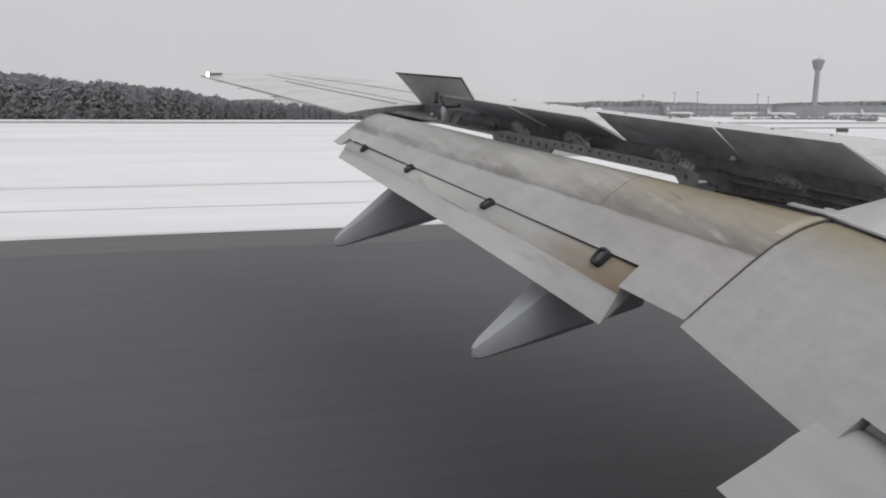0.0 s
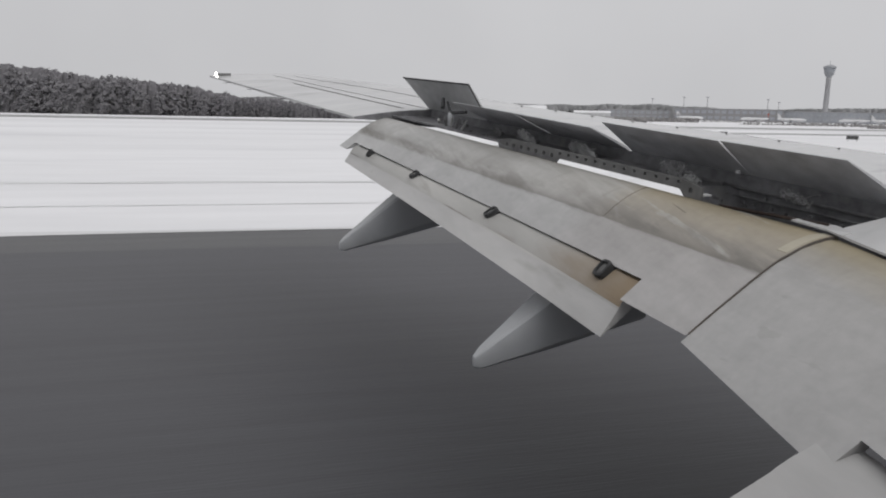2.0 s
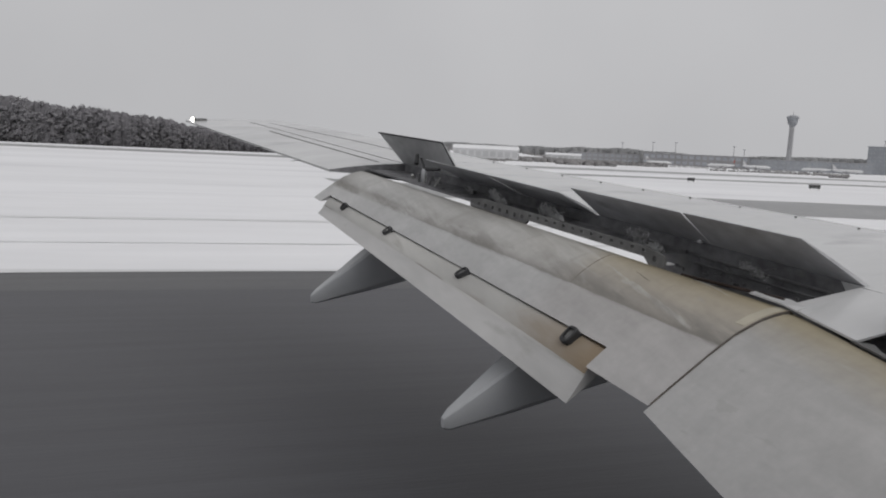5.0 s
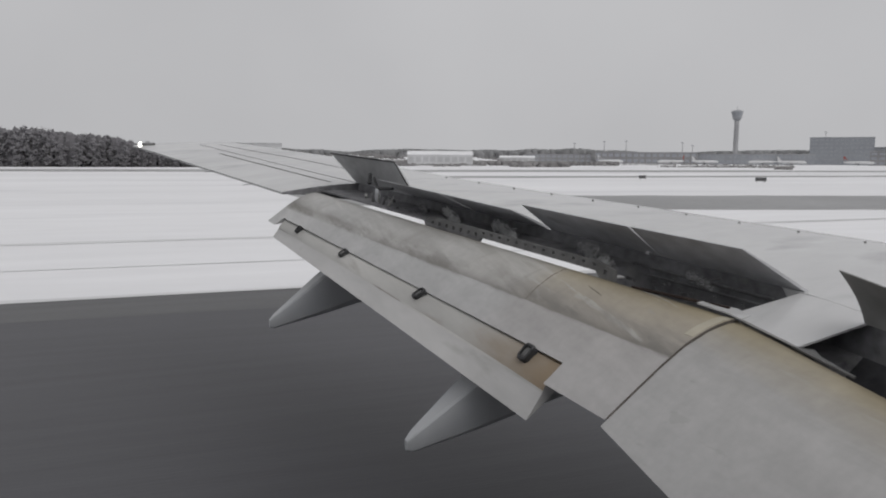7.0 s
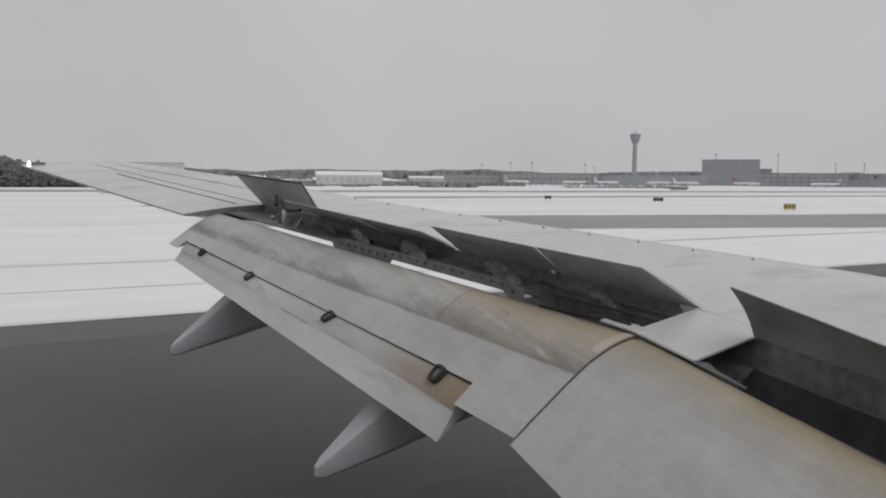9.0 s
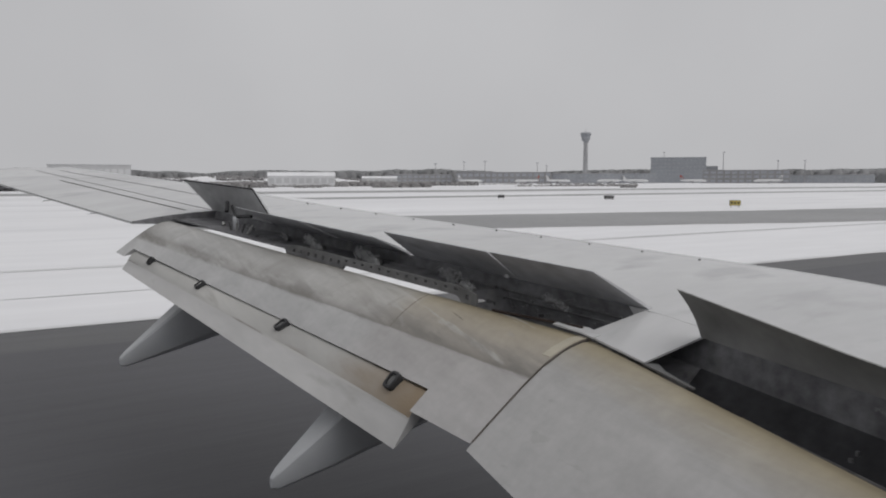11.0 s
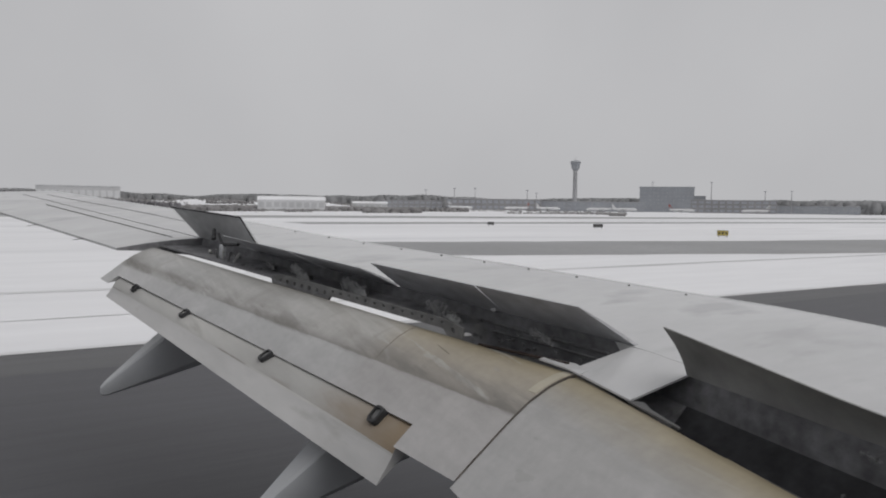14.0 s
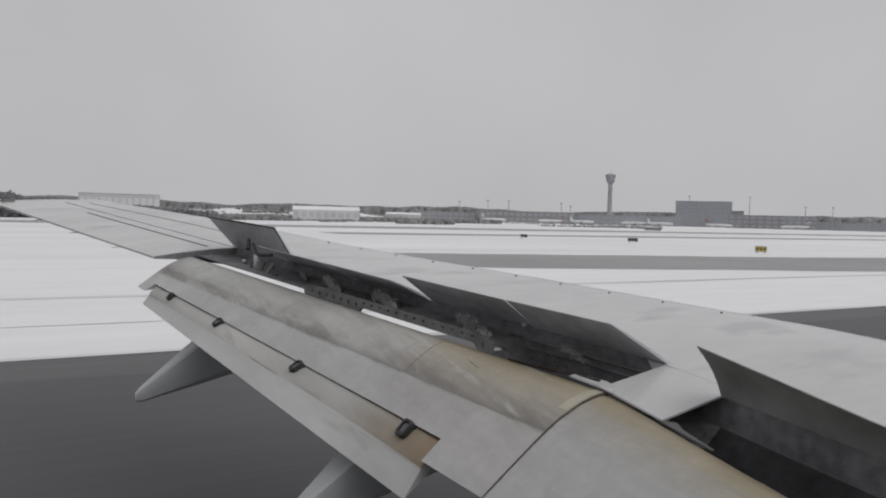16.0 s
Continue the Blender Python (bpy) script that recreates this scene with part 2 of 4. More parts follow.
    greyed = maths('ADD', maths('MULTIPLY', reach.outputs["Result"], 0.45), maths('MULTIPLY', seam.outputs["Result"], 0.55))
    mix = n.new("ShaderNodeMix")
    mix.data_type = 'RGBA'
    l.new(greyed, mix.inputs["Factor"])
    l.new(warm, mix.inputs["A"])
    l.new(cool, mix.inputs["B"])
    base = mix.outputs["Result"]
    if dirty:
        bare = ramp_of(t, ((0.0, (0.30, 0.292, 0.275)), (0.08, (0.39, 0.385, 0.375)), (0.40, (0.425, 0.421, 0.414)), (0.455, (0.30, 0.293, 0.28)), (0.50, (0.335, 0.328, 0.317)), (0.535, (0.38, 0.375, 0.368)), (0.56, (0.43, 0.428, 0.426)), (0.9, (0.44, 0.439, 0.439))))
        outer = n.new("ShaderNodeMapRange")
        outer.inputs["From Min"].default_value, outer.inputs["From Max"].default_value = 7.9, 8.9
        l.new(maths('ADD', sep.outputs["Y"], maths('MULTIPLY', wander, 5.0)), outer.inputs["Value"])
        mix = n.new("ShaderNodeMix")
        mix.data_type = 'RGBA'
        l.new(outer.outputs["Result"], mix.inputs["Factor"])
        l.new(base, mix.inputs["A"])
        l.new(bare, mix.inputs["B"])
        base = mix.outputs["Result"]
    for scale, stretch, lo, hi in ((2.5, (0.8, 1.6, 1.0), 0.93, 1.05), (16.0, (1, 1, 1), 0.96, 1.04), (0.9, (1.2, 0.8, 1), 0.86 if dirty else 0.94, 1.08 if dirty else 1.04), (6.0, (2.0, 0.25, 1.0), 0.95, 1.04)):
        r = n.new("ShaderNodeMapRange")
        r.inputs["From Min"].default_value, r.inputs["From Max"].default_value = 0.32, 0.68
        r.inputs["To Min"].default_value, r.inputs["To Max"].default_value = lo, hi
        l.new(noise_of(scale, stretch), r.inputs["Value"])
        x = n.new("ShaderNodeMix")
        x.data_type, x.blend_type = 'RGBA', 'MULTIPLY'
        x.inputs["Factor"].default_value = 1.0
        l.new(base, x.inputs["A"])
        l.new(r.outputs["Result"], x.inputs["B"])
        base = x.outputs["Result"]
    def limit(value, a, b0):
        q = n.new("ShaderNodeMapRange")
        q.inputs["From Min"].default_value, q.inputs["From Max"].default_value = a, b0
        l.new(value, q.inputs["Value"])
        return q.outputs["Result"]

    front = limit(t, 0.56, 0.525) if dirty else limit(t, 0.52, 0.40)
    smears = maths('MULTIPLY', limit(noise_of(2.6, (1.7, 0.24, 1.0), 10.0, 0.62), 0.50, 0.66), maths('MULTIPLY', front, limit(t, 0.06, 0.16)))
    streaks = maths('MULTIPLY', limit(noise_of(3.2, (0.35, 2.6, 1.0), 8.0), 0.60, 0.68), front)
    edge_grime = maths('MULTIPLY', limit(noise_of(3.4, (2.0, 0.26, 1.0), 9.0, 0.64), 0.45, 0.60), maths('MULTIPLY', limit(t, 0.30, 0.50), front))
    scuffs = limit(noise_of(5.0, (1.6, 0.5, 1.0), 9.0), 0.68, 0.71)
    scrapes = maths('MULTIPLY', limit(noise_of(2.2, (2.6, 0.30, 1.0), 8.0, 0.6), 0.59, 0.63), front)
    for mask, tint, amount in ((scrapes, (0.47, 0.465, 0.45), 0.5 if dirty else 0.15), (smears, (0.235, 0.224, 0.207), 0.42 if dirty else 0.25), (streaks, (0.24, 0.225, 0.20), 0.28 if dirty else 0.12), (edge_grime, (0.165, 0.156, 0.143), 0.85 if dirty else 0.2), (scuffs, (0.30, 0.295, 0.285), 0.35)):
        x = n.new("ShaderNodeMix")
        x.data_type = 'RGBA'
        l.new(maths('MULTIPLY', mask, amount), x.inputs["Factor"])
        l.new(base, x.inputs["A"])
        x.inputs["B"].default_value = (*tint, 1)
        base = x.outputs["Result"]
    l.new(base, b.inputs["Base Color"])
    b.inputs["Roughness"].default_value = 0.42
    bn = n.new("ShaderNodeBump")
    bn.inputs["Strength"].default_value, bn.inputs["Distance"].default_value = 0.05, 0.02
    l.new(noise_of(3.0, (1, 1, 1)), bn.inputs["Height"])
    l.new(bn.outputs["Normal"], b.inputs["Normal"])
    return m


M_OUTFLAP = flap_material("outboard_flap_worn_paint", 0.310, 3.86 + 0.310 * 4.3, 0.045, 5.05)
M_INFLAP = flap_material("inboard_flap_worn_paint", -0.09, 3.87 - 0.09 * 4.3, 0.0, 9.0, dirty=False)
M_AFTFRONT = surface("aft_flap_front_paint", (0.385, 0.379, 0.366), 0.45, grain=6, spread=0.06, blotch=1.0, blotch_spread=0.14, stain=(0.26, 0.245, 0.225), stain_at=0.585, stretch=(1.8, 0.22, 1))


def brown_end(m, y0, y1):
    """Bare brown primer at the inboard end of a part, fading out over its span."""
    n, l = m.node_tree.nodes, m.node_tree.links
    b = n["Principled BSDF"]
    source = b.inputs["Base Color"].links[0].from_socket
    sep, co = n.new("ShaderNodeSeparateXYZ"), n.new("ShaderNodeTexCoord")
    l.new(co.outputs["Object"], sep.inputs[0])
    t = n.new("ShaderNodeTexNoise")
    t.inputs["Scale"].default_value = 5.0
    l.new(co.outputs["Object"], t.inputs["Vector"])
    add = n.new("ShaderNodeMath")
    add.operation = 'MULTIPLY_ADD'
    add.inputs[1].default_value = 0.5
    l.new(t.outputs["Fac"], add.inputs[0])
    l.new(sep.outputs["Y"], add.inputs[2])
    r = n.new("ShaderNodeMapRange")
    r.inputs["From Min"].default_value, r.inputs["From Max"].default_value = y0 + 0.25, y1 + 0.25
    l.new(add.outputs[0], r.inputs["Value"])
    x = n.new("ShaderNodeMix")
    x.data_type = 'RGBA'
    l.new(r.outputs["Result"], x.inputs["Factor"])
    x.inputs["A"].default_value = (0.235, 0.18, 0.12, 1)
    l.new(source, x.inputs["B"])
    l.new(x.outputs["Result"], b.inputs["Base Color"])


brown_end(M_AFTFRONT, 5.0, 6.0)


def glow_material(name, colour, strength):
    m = bpy.data.materials.new(name)
    m.use_nodes = True
    b = m.node_tree.nodes["Principled BSDF"]
    b.inputs["Base Color"].default_value = (*colour, 1)
    b.inputs["Emission Color"].default_value = (*colour, 1)
    b.inputs["Emission Strength"].default_value = strength
    return m


M_LAMP = glow_material("navigation_light_white", (1.0, 0.97, 0.9), 4.0)


# ---- mesh helpers ----
def mesh_object(name, bm, material, smooth=False):
    bmesh.ops.recalc_face_normals(bm, faces=bm.faces)
    me = bpy.data.meshes.new(name)
    bm.to_mesh(me)
    bm.free()
    for mat in (material if isinstance(material, (list, tuple)) else [material]):
        me.materials.append(mat)
    if smooth:
        for p in me.polygons:
            p.use_smooth = True
    return new(name, me)


def thing(name, at, label, category, group="", kind=""):
    ob = new(name)
    ob.location = at
    return tagged(ob, label, category, group, kind)


def part(name, bm, material, parent, label="", smooth=False):
    """Links a bmesh, given in world coordinates, as one mesh under a thing or a part."""
    ob = mesh_object(name, bm, material, smooth)
    ob.parent = parent
    at = Vector(parent.location)
    if parent.parent:
        at = at + Vector(parent.matrix_parent_inverse.translation) + Vector(parent.parent.location)
    ob.matrix_parent_inverse = Matrix.Translation(-at)
    if label:
        ob["label"] = label
    return ob


def single(name, bm, material, label, category, group="", kind="", smooth=False):
    return tagged(mesh_object(name, bm, material, smooth), label, category, group, kind)


def add_box(bm, a, b, m=None, mat=0):
    r = bmesh.ops.create_cube(bm, size=1)
    for v in r["verts"]:
        v.co = Vector([a[i] + (b[i] - a[i]) * (v.co[i] + 0.5) for i in range(3)])
        if m:
            v.co = m @ v.co
    for f in {f for v in r["verts"] for f in v.link_faces}:
        f.material_index = mat
    return r["verts"]


def add_loft(bm, rings, closed=True, caps=True, mat=0):
    """Skins rings of points, each ring as long as the last."""
    rows = [[bm.verts.new(p) for p in ring] for ring in rings]
    n = len(rows[0])
    for a, b in zip(rows, rows[1:]):
        for i in range(n if closed else n - 1):
            f = bm.faces.new((a[i], a[(i + 1) % n], b[(i + 1) % n], b[i]))
            f.material_index = mat
    if caps and closed:
        for row in (rows[0], rows[-1]):
            bm.faces.new(row).material_index = mat
    return rows


def add_tube(bm, a, b, r0, r1=None, n=8, mat=0):
    a, b = Vector(a), Vector(b)
    q = (b - a).to_track_quat('Z', 'Y').to_matrix()
    r1 = r0 if r1 is None else r1
    rings = [[c + q @ Vector((r * math.cos(2 * math.pi * i / n), r * math.sin(2 * math.pi * i / n), 0)) for i in range(n)] for c, r in ((a, r0), (b, r1))]
    add_loft(bm, rings, mat=mat)


def lerp(a, b, t):
    return a + (b - a) * t


def bend(x, xs, ys):
    """Piecewise linear curve."""
    return float(np.interp(x, xs, ys))


# ---- ground ----
EDGE = 22.3     # runway edge, from the eye's line


def sheet(name, outline, z, material, label, category, kind="structure"):
    bm = bmesh.new()
    bm.faces.new([bm.verts.new((x, y, z)) for x, y in outline])
    return single(name, bm, material, label, category, kind=kind)

# ---- the airliner: one wing seen from the cabin ----
EYE = 4.0


def x_rear(y):
    """Trailing edge of the closed spoilers."""
    return 3.85 - 0.311 * (y - 4.3) if y > 4.3 else 3.85


def z_rear(y):
    return (-1.20 + 0.105 * (y - 4.3) if y < 10.4 else -0.56 + 0.125 * (y - 10.4)) + EYE


HINGE = 0.62


def x_hinge(y):
    return x_rear(y) + HINGE


def z_hinge(y):
    return z_rear(y) + 0.14


def x_tip_rear(y):
    """Trailing edge outboard of the flaps."""
    return 1.48 - 0.388 * (y - 10.4)


def z_tip_rear(y):
    return -0.54 + 0.133 * (y - 10.4) + EYE


def forward_length(y):
    return bend(y, (-0.6, 4.0, 7.6, 9.5, 10.4, 12.5, 15.7), (4.2, 3.0, 2.5, 2.1, 1.9, 1.25, 0.25))


def skin_height(v, y):
    """Rise of the upper skin over the hinge line, v from 0 at the hinge to 1 at the leading edge, per metre of length."""
    camber = bend(y, (4.3, 9.0, 10.4, 12.5), (0.135, 0.085, 0.095, 0.20))
    h = camber * (v - 0.75 * v * v)
    if v > 0.8:
        h -= 0.10 * ((v - 0.8) / 0.2) ** 2.5
    return h


def skin_point(y, w):
    """A point on the upper skin, w metres ahead of the hinge line."""
    c = forward_length(y)
    if w < 0:
        # outboard of the flaps the skin runs on to the trailing edge
        back = x_hinge(y) - x_tip_rear(y)
        t = -w / back
        return Vector((x_hinge(y) + w, y, lerp(z_hinge(y), z_tip_rear(y), t) + 0.02 * math.sin(math.pi * t)))
    return Vector((x_hinge(y) + w, y, z_hinge(y) + c * skin_height(w / c, y)))


airliner = thing("airliner", (3.0, -2.15, 0.0), "grey airliner wing with lowered flaps and raised spoilers", "airliner")


def section(y, rear):
    """One closed ring of the wing box."""
    c = forward_length(y)
    upper = [skin_point(y, c * v) for v in (0, 0.08, 0.2, 0.35, 0.5, 0.62, 0.74, 0.82, 0.88, 0.93, 0.97, 1.0)]
    if rear:
        back = x_hinge(y) - x_tip_rear(y)
        upper = [skin_point(y, -back * k) for k in (1.0, 0.75, 0.5, 0.25)] + upper
    first, last = upper[0], upper[-1]
    depth = 0.03 if rear else bend(y, (5.0, 6.5, 10.4), (0.34, 0.22, 0.20))
    lower = []
    for t in (0.12, 0.35, 0.65, 0.9):
        p = last.lerp(first + Vector((0, 0, -depth)), t)
        p.z -= 0.065 * c * math.sin(math.pi * min(1, t * 1.05)) ** (1.4 if rear else 0.7)
        lower.append(p)
    lower.append(first + Vector((0, 0, -depth)))
    return upper + lower


# inner wing box, from the fuselage to the outer end of the flaps
bm = bmesh.new()
add_loft(bm, [section(-0.5 + 10.9 * i / 26, False) for i in range(27)])
wing = part("wing", bm, M_WING, airliner, smooth=False)
bm = bmesh.new()
add_loft(bm, [section(y, True) for y in (10.402, 10.8, 11.4, 12.2, 13.0, 13.8, 14.6, 15.2, 15.5, 15.62)])
bm.normal_update()
# Inboard end face takes the dark cove colour, as painted shadow.
for f in bm.faces:
    if all(v.co.y < 10.41 for v in f.verts):
        f.material_index = 1
outer_wing = part("outer_wing", bm, [M_WING, M_COVE], airliner)


def shade_by_angle(ob, degrees=35):
    me = ob.data
    bm = bmesh.new()
    bm.from_mesh(me)
    for e in bm.edges:
        e.smooth = len(e.link_faces) == 2 and e.calc_face_angle(0) < radians(degrees)
    for f in bm.faces:
        f.smooth = True
    bm.to_mesh(me)
    bm.free()


shade_by_angle(wing)
shade_by_angle(outer_wing)

# fixed panel between the two spoiler groups
bm = bmesh.new()


def plate(bm, corners, thick, mat=0):
    """A four-cornered plate, given its upper corners in order."""
    up = [bm.verts.new(c) for c in corners]
    down = [bm.verts.new(Vector(c) - Vector((0, 0, thick))) for c in corners]
    n = len(corners)
    faces = [bm.faces.new(up), bm.faces.new(down[::-1])]
    for i in range(n):
        faces.append(bm.faces.new((up[i], down[i], down[(i + 1) % n], up[(i + 1) % n])))
    for f in faces:
        f.material_index = mat


corner = [Vector(c) for c in ((x_hinge(4.3) + 0.01, 4.28, z_hinge(4.3)), (3.86, 4.36, z_rear(4.36) - 0.012), (3.845, 3.72, z_rear(3.72) - 0.038), (x_hinge(3.6) + 0.01, 3.63, z_hinge(3.63)))]
rings = []
for k in range(8):
    front, rear = corner[0].lerp(corner[3], k / 7), corner[1].lerp(corner[2], k / 7)
    top = [front.lerp(rear, u / 5) for u in range(6)]
    rings.append(top + [p - Vector((0, 0, 0.016)) for p in top[::-1]])
add_loft(bm, rings)
fixed_panel = part("fixed_panel", bm, M_WING, airliner)
shade_by_angle(fixed_panel)
# thin grey strip that runs on from the fixed panel along the flap's nose
bm = bmesh.new()
nose_z = lambda y: -1.25 + 0.13 * (y - 4.3) + EYE
plate(bm, [(3.93, 3.66, nose_z(3.66) + 0.020), (3.83, 3.74, nose_z(3.74) + 0.020), (3.80, 3.25, nose_z(3.25) + 0.017), (3.82, 3.25, nose_z(3.25) + 0.018), (3.87, 3.55, nose_z(3.55) + 0.019)], 0.012)
part("nose_strip", bm, M_CORE, airliner)

# the open cove behind the rear spar: dark spar face, floor and aft lip, with two open slots over the flap
def cove_floor(y):
    """Height of the floor and of the lip over the closed spoilers' trailing edge; raised where the slots are open."""
    ys = (5.50, 5.62, 7.10, 7.16, 7.98, 8.06)
    return bend(y, ys, (-0.24, 0.04, 0.045, 0.045, 0.045, 0.045)), bend(y, ys, (-0.10, 0.045, 0.045, 0.02, 0.02, 0.055))


bm = bmesh.new()
rings = []
for y in sorted([-0.4 + 10.78 * i / 60 for i in range(61)] + [3.71, 3.75, 5.50, 5.62, 7.10, 7.16, 7.98, 8.06]):
    xh, zh, xr, zr = x_hinge(y) - 0.012, z_hinge(y), x_rear(y) - 0.09 * max(0.0, 4.2 - y), z_rear(y)
    low, lip = cove_floor(y)
    low -= bend(y, (3.71, 3.75), (0.22, 0.0))
    rings.append([Vector((xh, y, zh + (-0.04 if 3.5 < y < 4.2 else 0.004))), Vector((xh - 0.02, y, max(zh - 0.30, zr + low))), Vector((lerp(xh, xr, 0.6), y, zr + low)), Vector((xr + 0.12, y, zr + max(low, lip - 0.04))), Vector((xr + 0.04, y, zr + lip)),
                  Vector((xr + 0.04, y, zr + lip - 0.02)), Vector((xr + 0.14, y, zr + max(low, lip - 0.04) - 0.03)), Vector((lerp(xh, xr, 0.6), y, zr + low - 0.03)), Vector((xh - 0.01, y, max(zh - 0.34, zr + low - 0.03)))])
rows = add_loft(bm, rings)
# Bay floor gets a darker colour than its wall, as painted shade.
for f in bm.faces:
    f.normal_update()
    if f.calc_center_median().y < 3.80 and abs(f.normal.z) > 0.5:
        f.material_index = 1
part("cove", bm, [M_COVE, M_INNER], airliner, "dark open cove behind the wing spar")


# drilled beam along the lip of the cove
def lip_beam(y0, y1, pitch=0.118):
    """A grey beam with a row of square holes along its upper edge, standing on the lip over the flap."""
    bm = bmesh.new()
    count = int((y1 - y0) / pitch)

    def at(y, h):
        low, lip = cove_floor(y)
        foot = z_rear(y) + bend(lip, (0.02, 0.045), (-0.075, 0.022))
        return Vector((x_rear(y) + 0.035 + 0.012 * h, y, lerp(foot, z_rear(y) + bend(y, (5.42, 5.6, 7.85, 8.03), (0.065, 0.108, 0.108, 0.07)), h)))

    for i in range(count):
        a, b2 = lerp(y0, y1, i / count), lerp(y0, y1, (i + 1) / count)
        m = lerp(a, b2, 0.68)
        for ya, yb, lo, hi in ((a, m, 0.0, 1.0), (m, b2, 0.0, 0.48), (m, b2, 0.74, 1.0)):
            ring = [at(ya, lo), at(yb, lo), at(yb, hi), at(ya, hi)]
            add_loft(bm, [ring, [p + Vector((0.022, 0, 0)) for p in ring]])
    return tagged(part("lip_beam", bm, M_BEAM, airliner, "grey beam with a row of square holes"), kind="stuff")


lip_beam(5.42, 8.03)


# jacks and hinge fittings in the cove
def cluster(y, size, seed, flakes=520):
    rnd = random.Random(seed)
    base = Vector((x_hinge(y) - 0.30, y, z_hinge(y) - 0.035))
    bm = bmesh.new()
    add_box(bm, base - Vector((0.05, 0.04, 0.07)) * size, base + Vector((0.06, 0.04, -0.01)) * size)
    bmesh.ops.bevel(bm, geom=bm.edges[:], offset=0.012 * size, segments=1, affect='EDGES')
    jack = part("spoiler_jack", bm, M_PIPE, airliner, "greasy metal jack and hinge fittings")
    for k in range(3):
        a = base + Vector((rnd.uniform(-0.14, 0.04), rnd.uniform(-0.14, 0.14), rnd.uniform(-0.04, 0.03))) * size
        b2 = a + Vector((rnd.uniform(-0.10, 0.08), rnd.uniform(-0.15, 0.15), rnd.uniform(0.0, 0.10))) * size
        bm = bmesh.new()
        add_tube(bm, a, b2, rnd.uniform(0.006, 0.011) * size, n=7)
        part("rod", bm, M_PIPE, jack)
    # feathery frost: three ragged lobes of many small flakes, thinner towards their rims
    verts, faces = [], []
    for k in range(flakes * 7):
        v0, w0, rad = ((0.12, 0.035, 0.08), (0.01, 0.005, 0.085), (-0.13, -0.03, 0.075))[k % 3]
        a, q = rnd.uniform(0, 2 * math.pi), rad * rnd.random() ** 0.7 * rnd.uniform(0.8, 1.45)
        c = base + Vector((rnd.uniform(-0.09, -0.06), v0 + 1.3 * q * math.cos(a), w0 + 0.6 * q * math.sin(a))) * size
        if noise.noise(c * 16.0) + 0.4 * noise.noise(c * 45.0) < 4.5 * q - 0.48:
            continue
        r, at = rnd.uniform(0.002, 0.005) * size, len(verts)
        verts += [c + Vector(d) * r * rnd.uniform(0.6, 1.5) for d in ((1, 0, 0), (0, 1, 0), (-1, 0, 0), (0, -1, 0), (0, 0, 1), (0, 0, -1))]
        faces += [(at + a0, at + b0, at + top) for a0, b0 in ((0, 1), (1, 2), (2, 3), (3, 0)) for top in (4, 5)]
    me = bpy.data.meshes.new("grease_clump")
    me.from_pydata(verts, [], faces)
    bm = bmesh.new()
    bm.from_mesh(me)
    bpy.data.meshes.remove(me)
    tagged(part("grease_clump", bm, M_FROST, jack, "mottled pale grease and frost"), kind="stuff")


for k, (y, size, flakes) in enumerate(((9.10, 0.5, 160), (8.42, 0.6, 300), (7.86, 1.1, 520), (7.0, 1.2, 520), (5.84, 1.25, 520), (4.83, 0.75, 170), (2.2, 0.35, 60))):
    cluster(y, size, 40 + k, flakes)
# pipes and small fittings along the spar
for depth, radius, y0, y1 in ((0.10, 0.014, 4.45, 9.0), (0.17, 0.010, 4.45, 6.9)):
    bm = bmesh.new()
    rings = []
    for i in range(15):
        y = lerp(y0, y1, i / 14)
        c = Vector((x_hinge(y) - 0.07, y, z_hinge(y) - depth))
        rings.append([c + Vector((radius * math.cos(2 * math.pi * k / 7), 0, radius * math.sin(2 * math.pi * k / 7))) for k in range(7)])
    add_loft(bm, rings)
    part("pipe", bm, M_PIPE, airliner, "dark hydraulic pipe along the spar")
rnd = random.Random(77)
bm = bmesh.new()
for k in range(120):
    y = rnd.uniform(4.45, 5.75) if k < 70 else (rnd.uniform(5.8, 9.0) if k < 110 else rnd.uniform(0.6, 3.3))
    t = rnd.uniform(0.1, 0.9)
    floor = cove_floor(y)[0]
    q = Vector((lerp(x_hinge(y) - 0.05, x_rear(y) + 0.10, t), y, lerp(z_hinge(y) - 0.22, z_rear(y) + floor + 0.01, min(1, t * 1.6)) + (0.0 if t > 0.3 else rnd.uniform(0, 0.12))))
    s = Vector((rnd.uniform(0.005, 0.016), rnd.uniform(0.005, 0.022), rnd.uniform(0.005, 0.016)))
    add_box(bm, q - s, q + s, None)
tagged(part("fitting", bm, M_PIPE, airliner, "small dark clips and brackets in the cove"), kind="stuff")
# pale seal tab at the end of the slot
bm = bmesh.new()
plate(bm, [(3.54, 5.49, -1.06 + EYE), (3.62, 5.44, -1.063 + EYE), (3.63, 5.40, -1.07 + EYE), (3.57, 5.42, -1.075 + EYE)], 0.012)
part("seal_tab", bm, M_WING, airliner)
# small white box on the spoiler hinge, standing in for the bright see-through gap
bm = bmesh.new()
add_tube(bm, (x_rear(5.3) + 0.10, 5.3, z_rear(5.3) - 0.05), (x_rear(4.42) + 0.08, 4.42, z_rear(4.42) + 0.01), 0.013, n=8)
part("pipe", bm, M_RUST, airliner, "rust-brown pipe at the foot of the cove")
bm = bmesh.new()
add_box(bm, (4.00, 5.57, -0.915 + EYE), (4.02, 5.62, -0.885 + EYE))
part("gap_bright_spot", bm, M_WHITE, airliner)
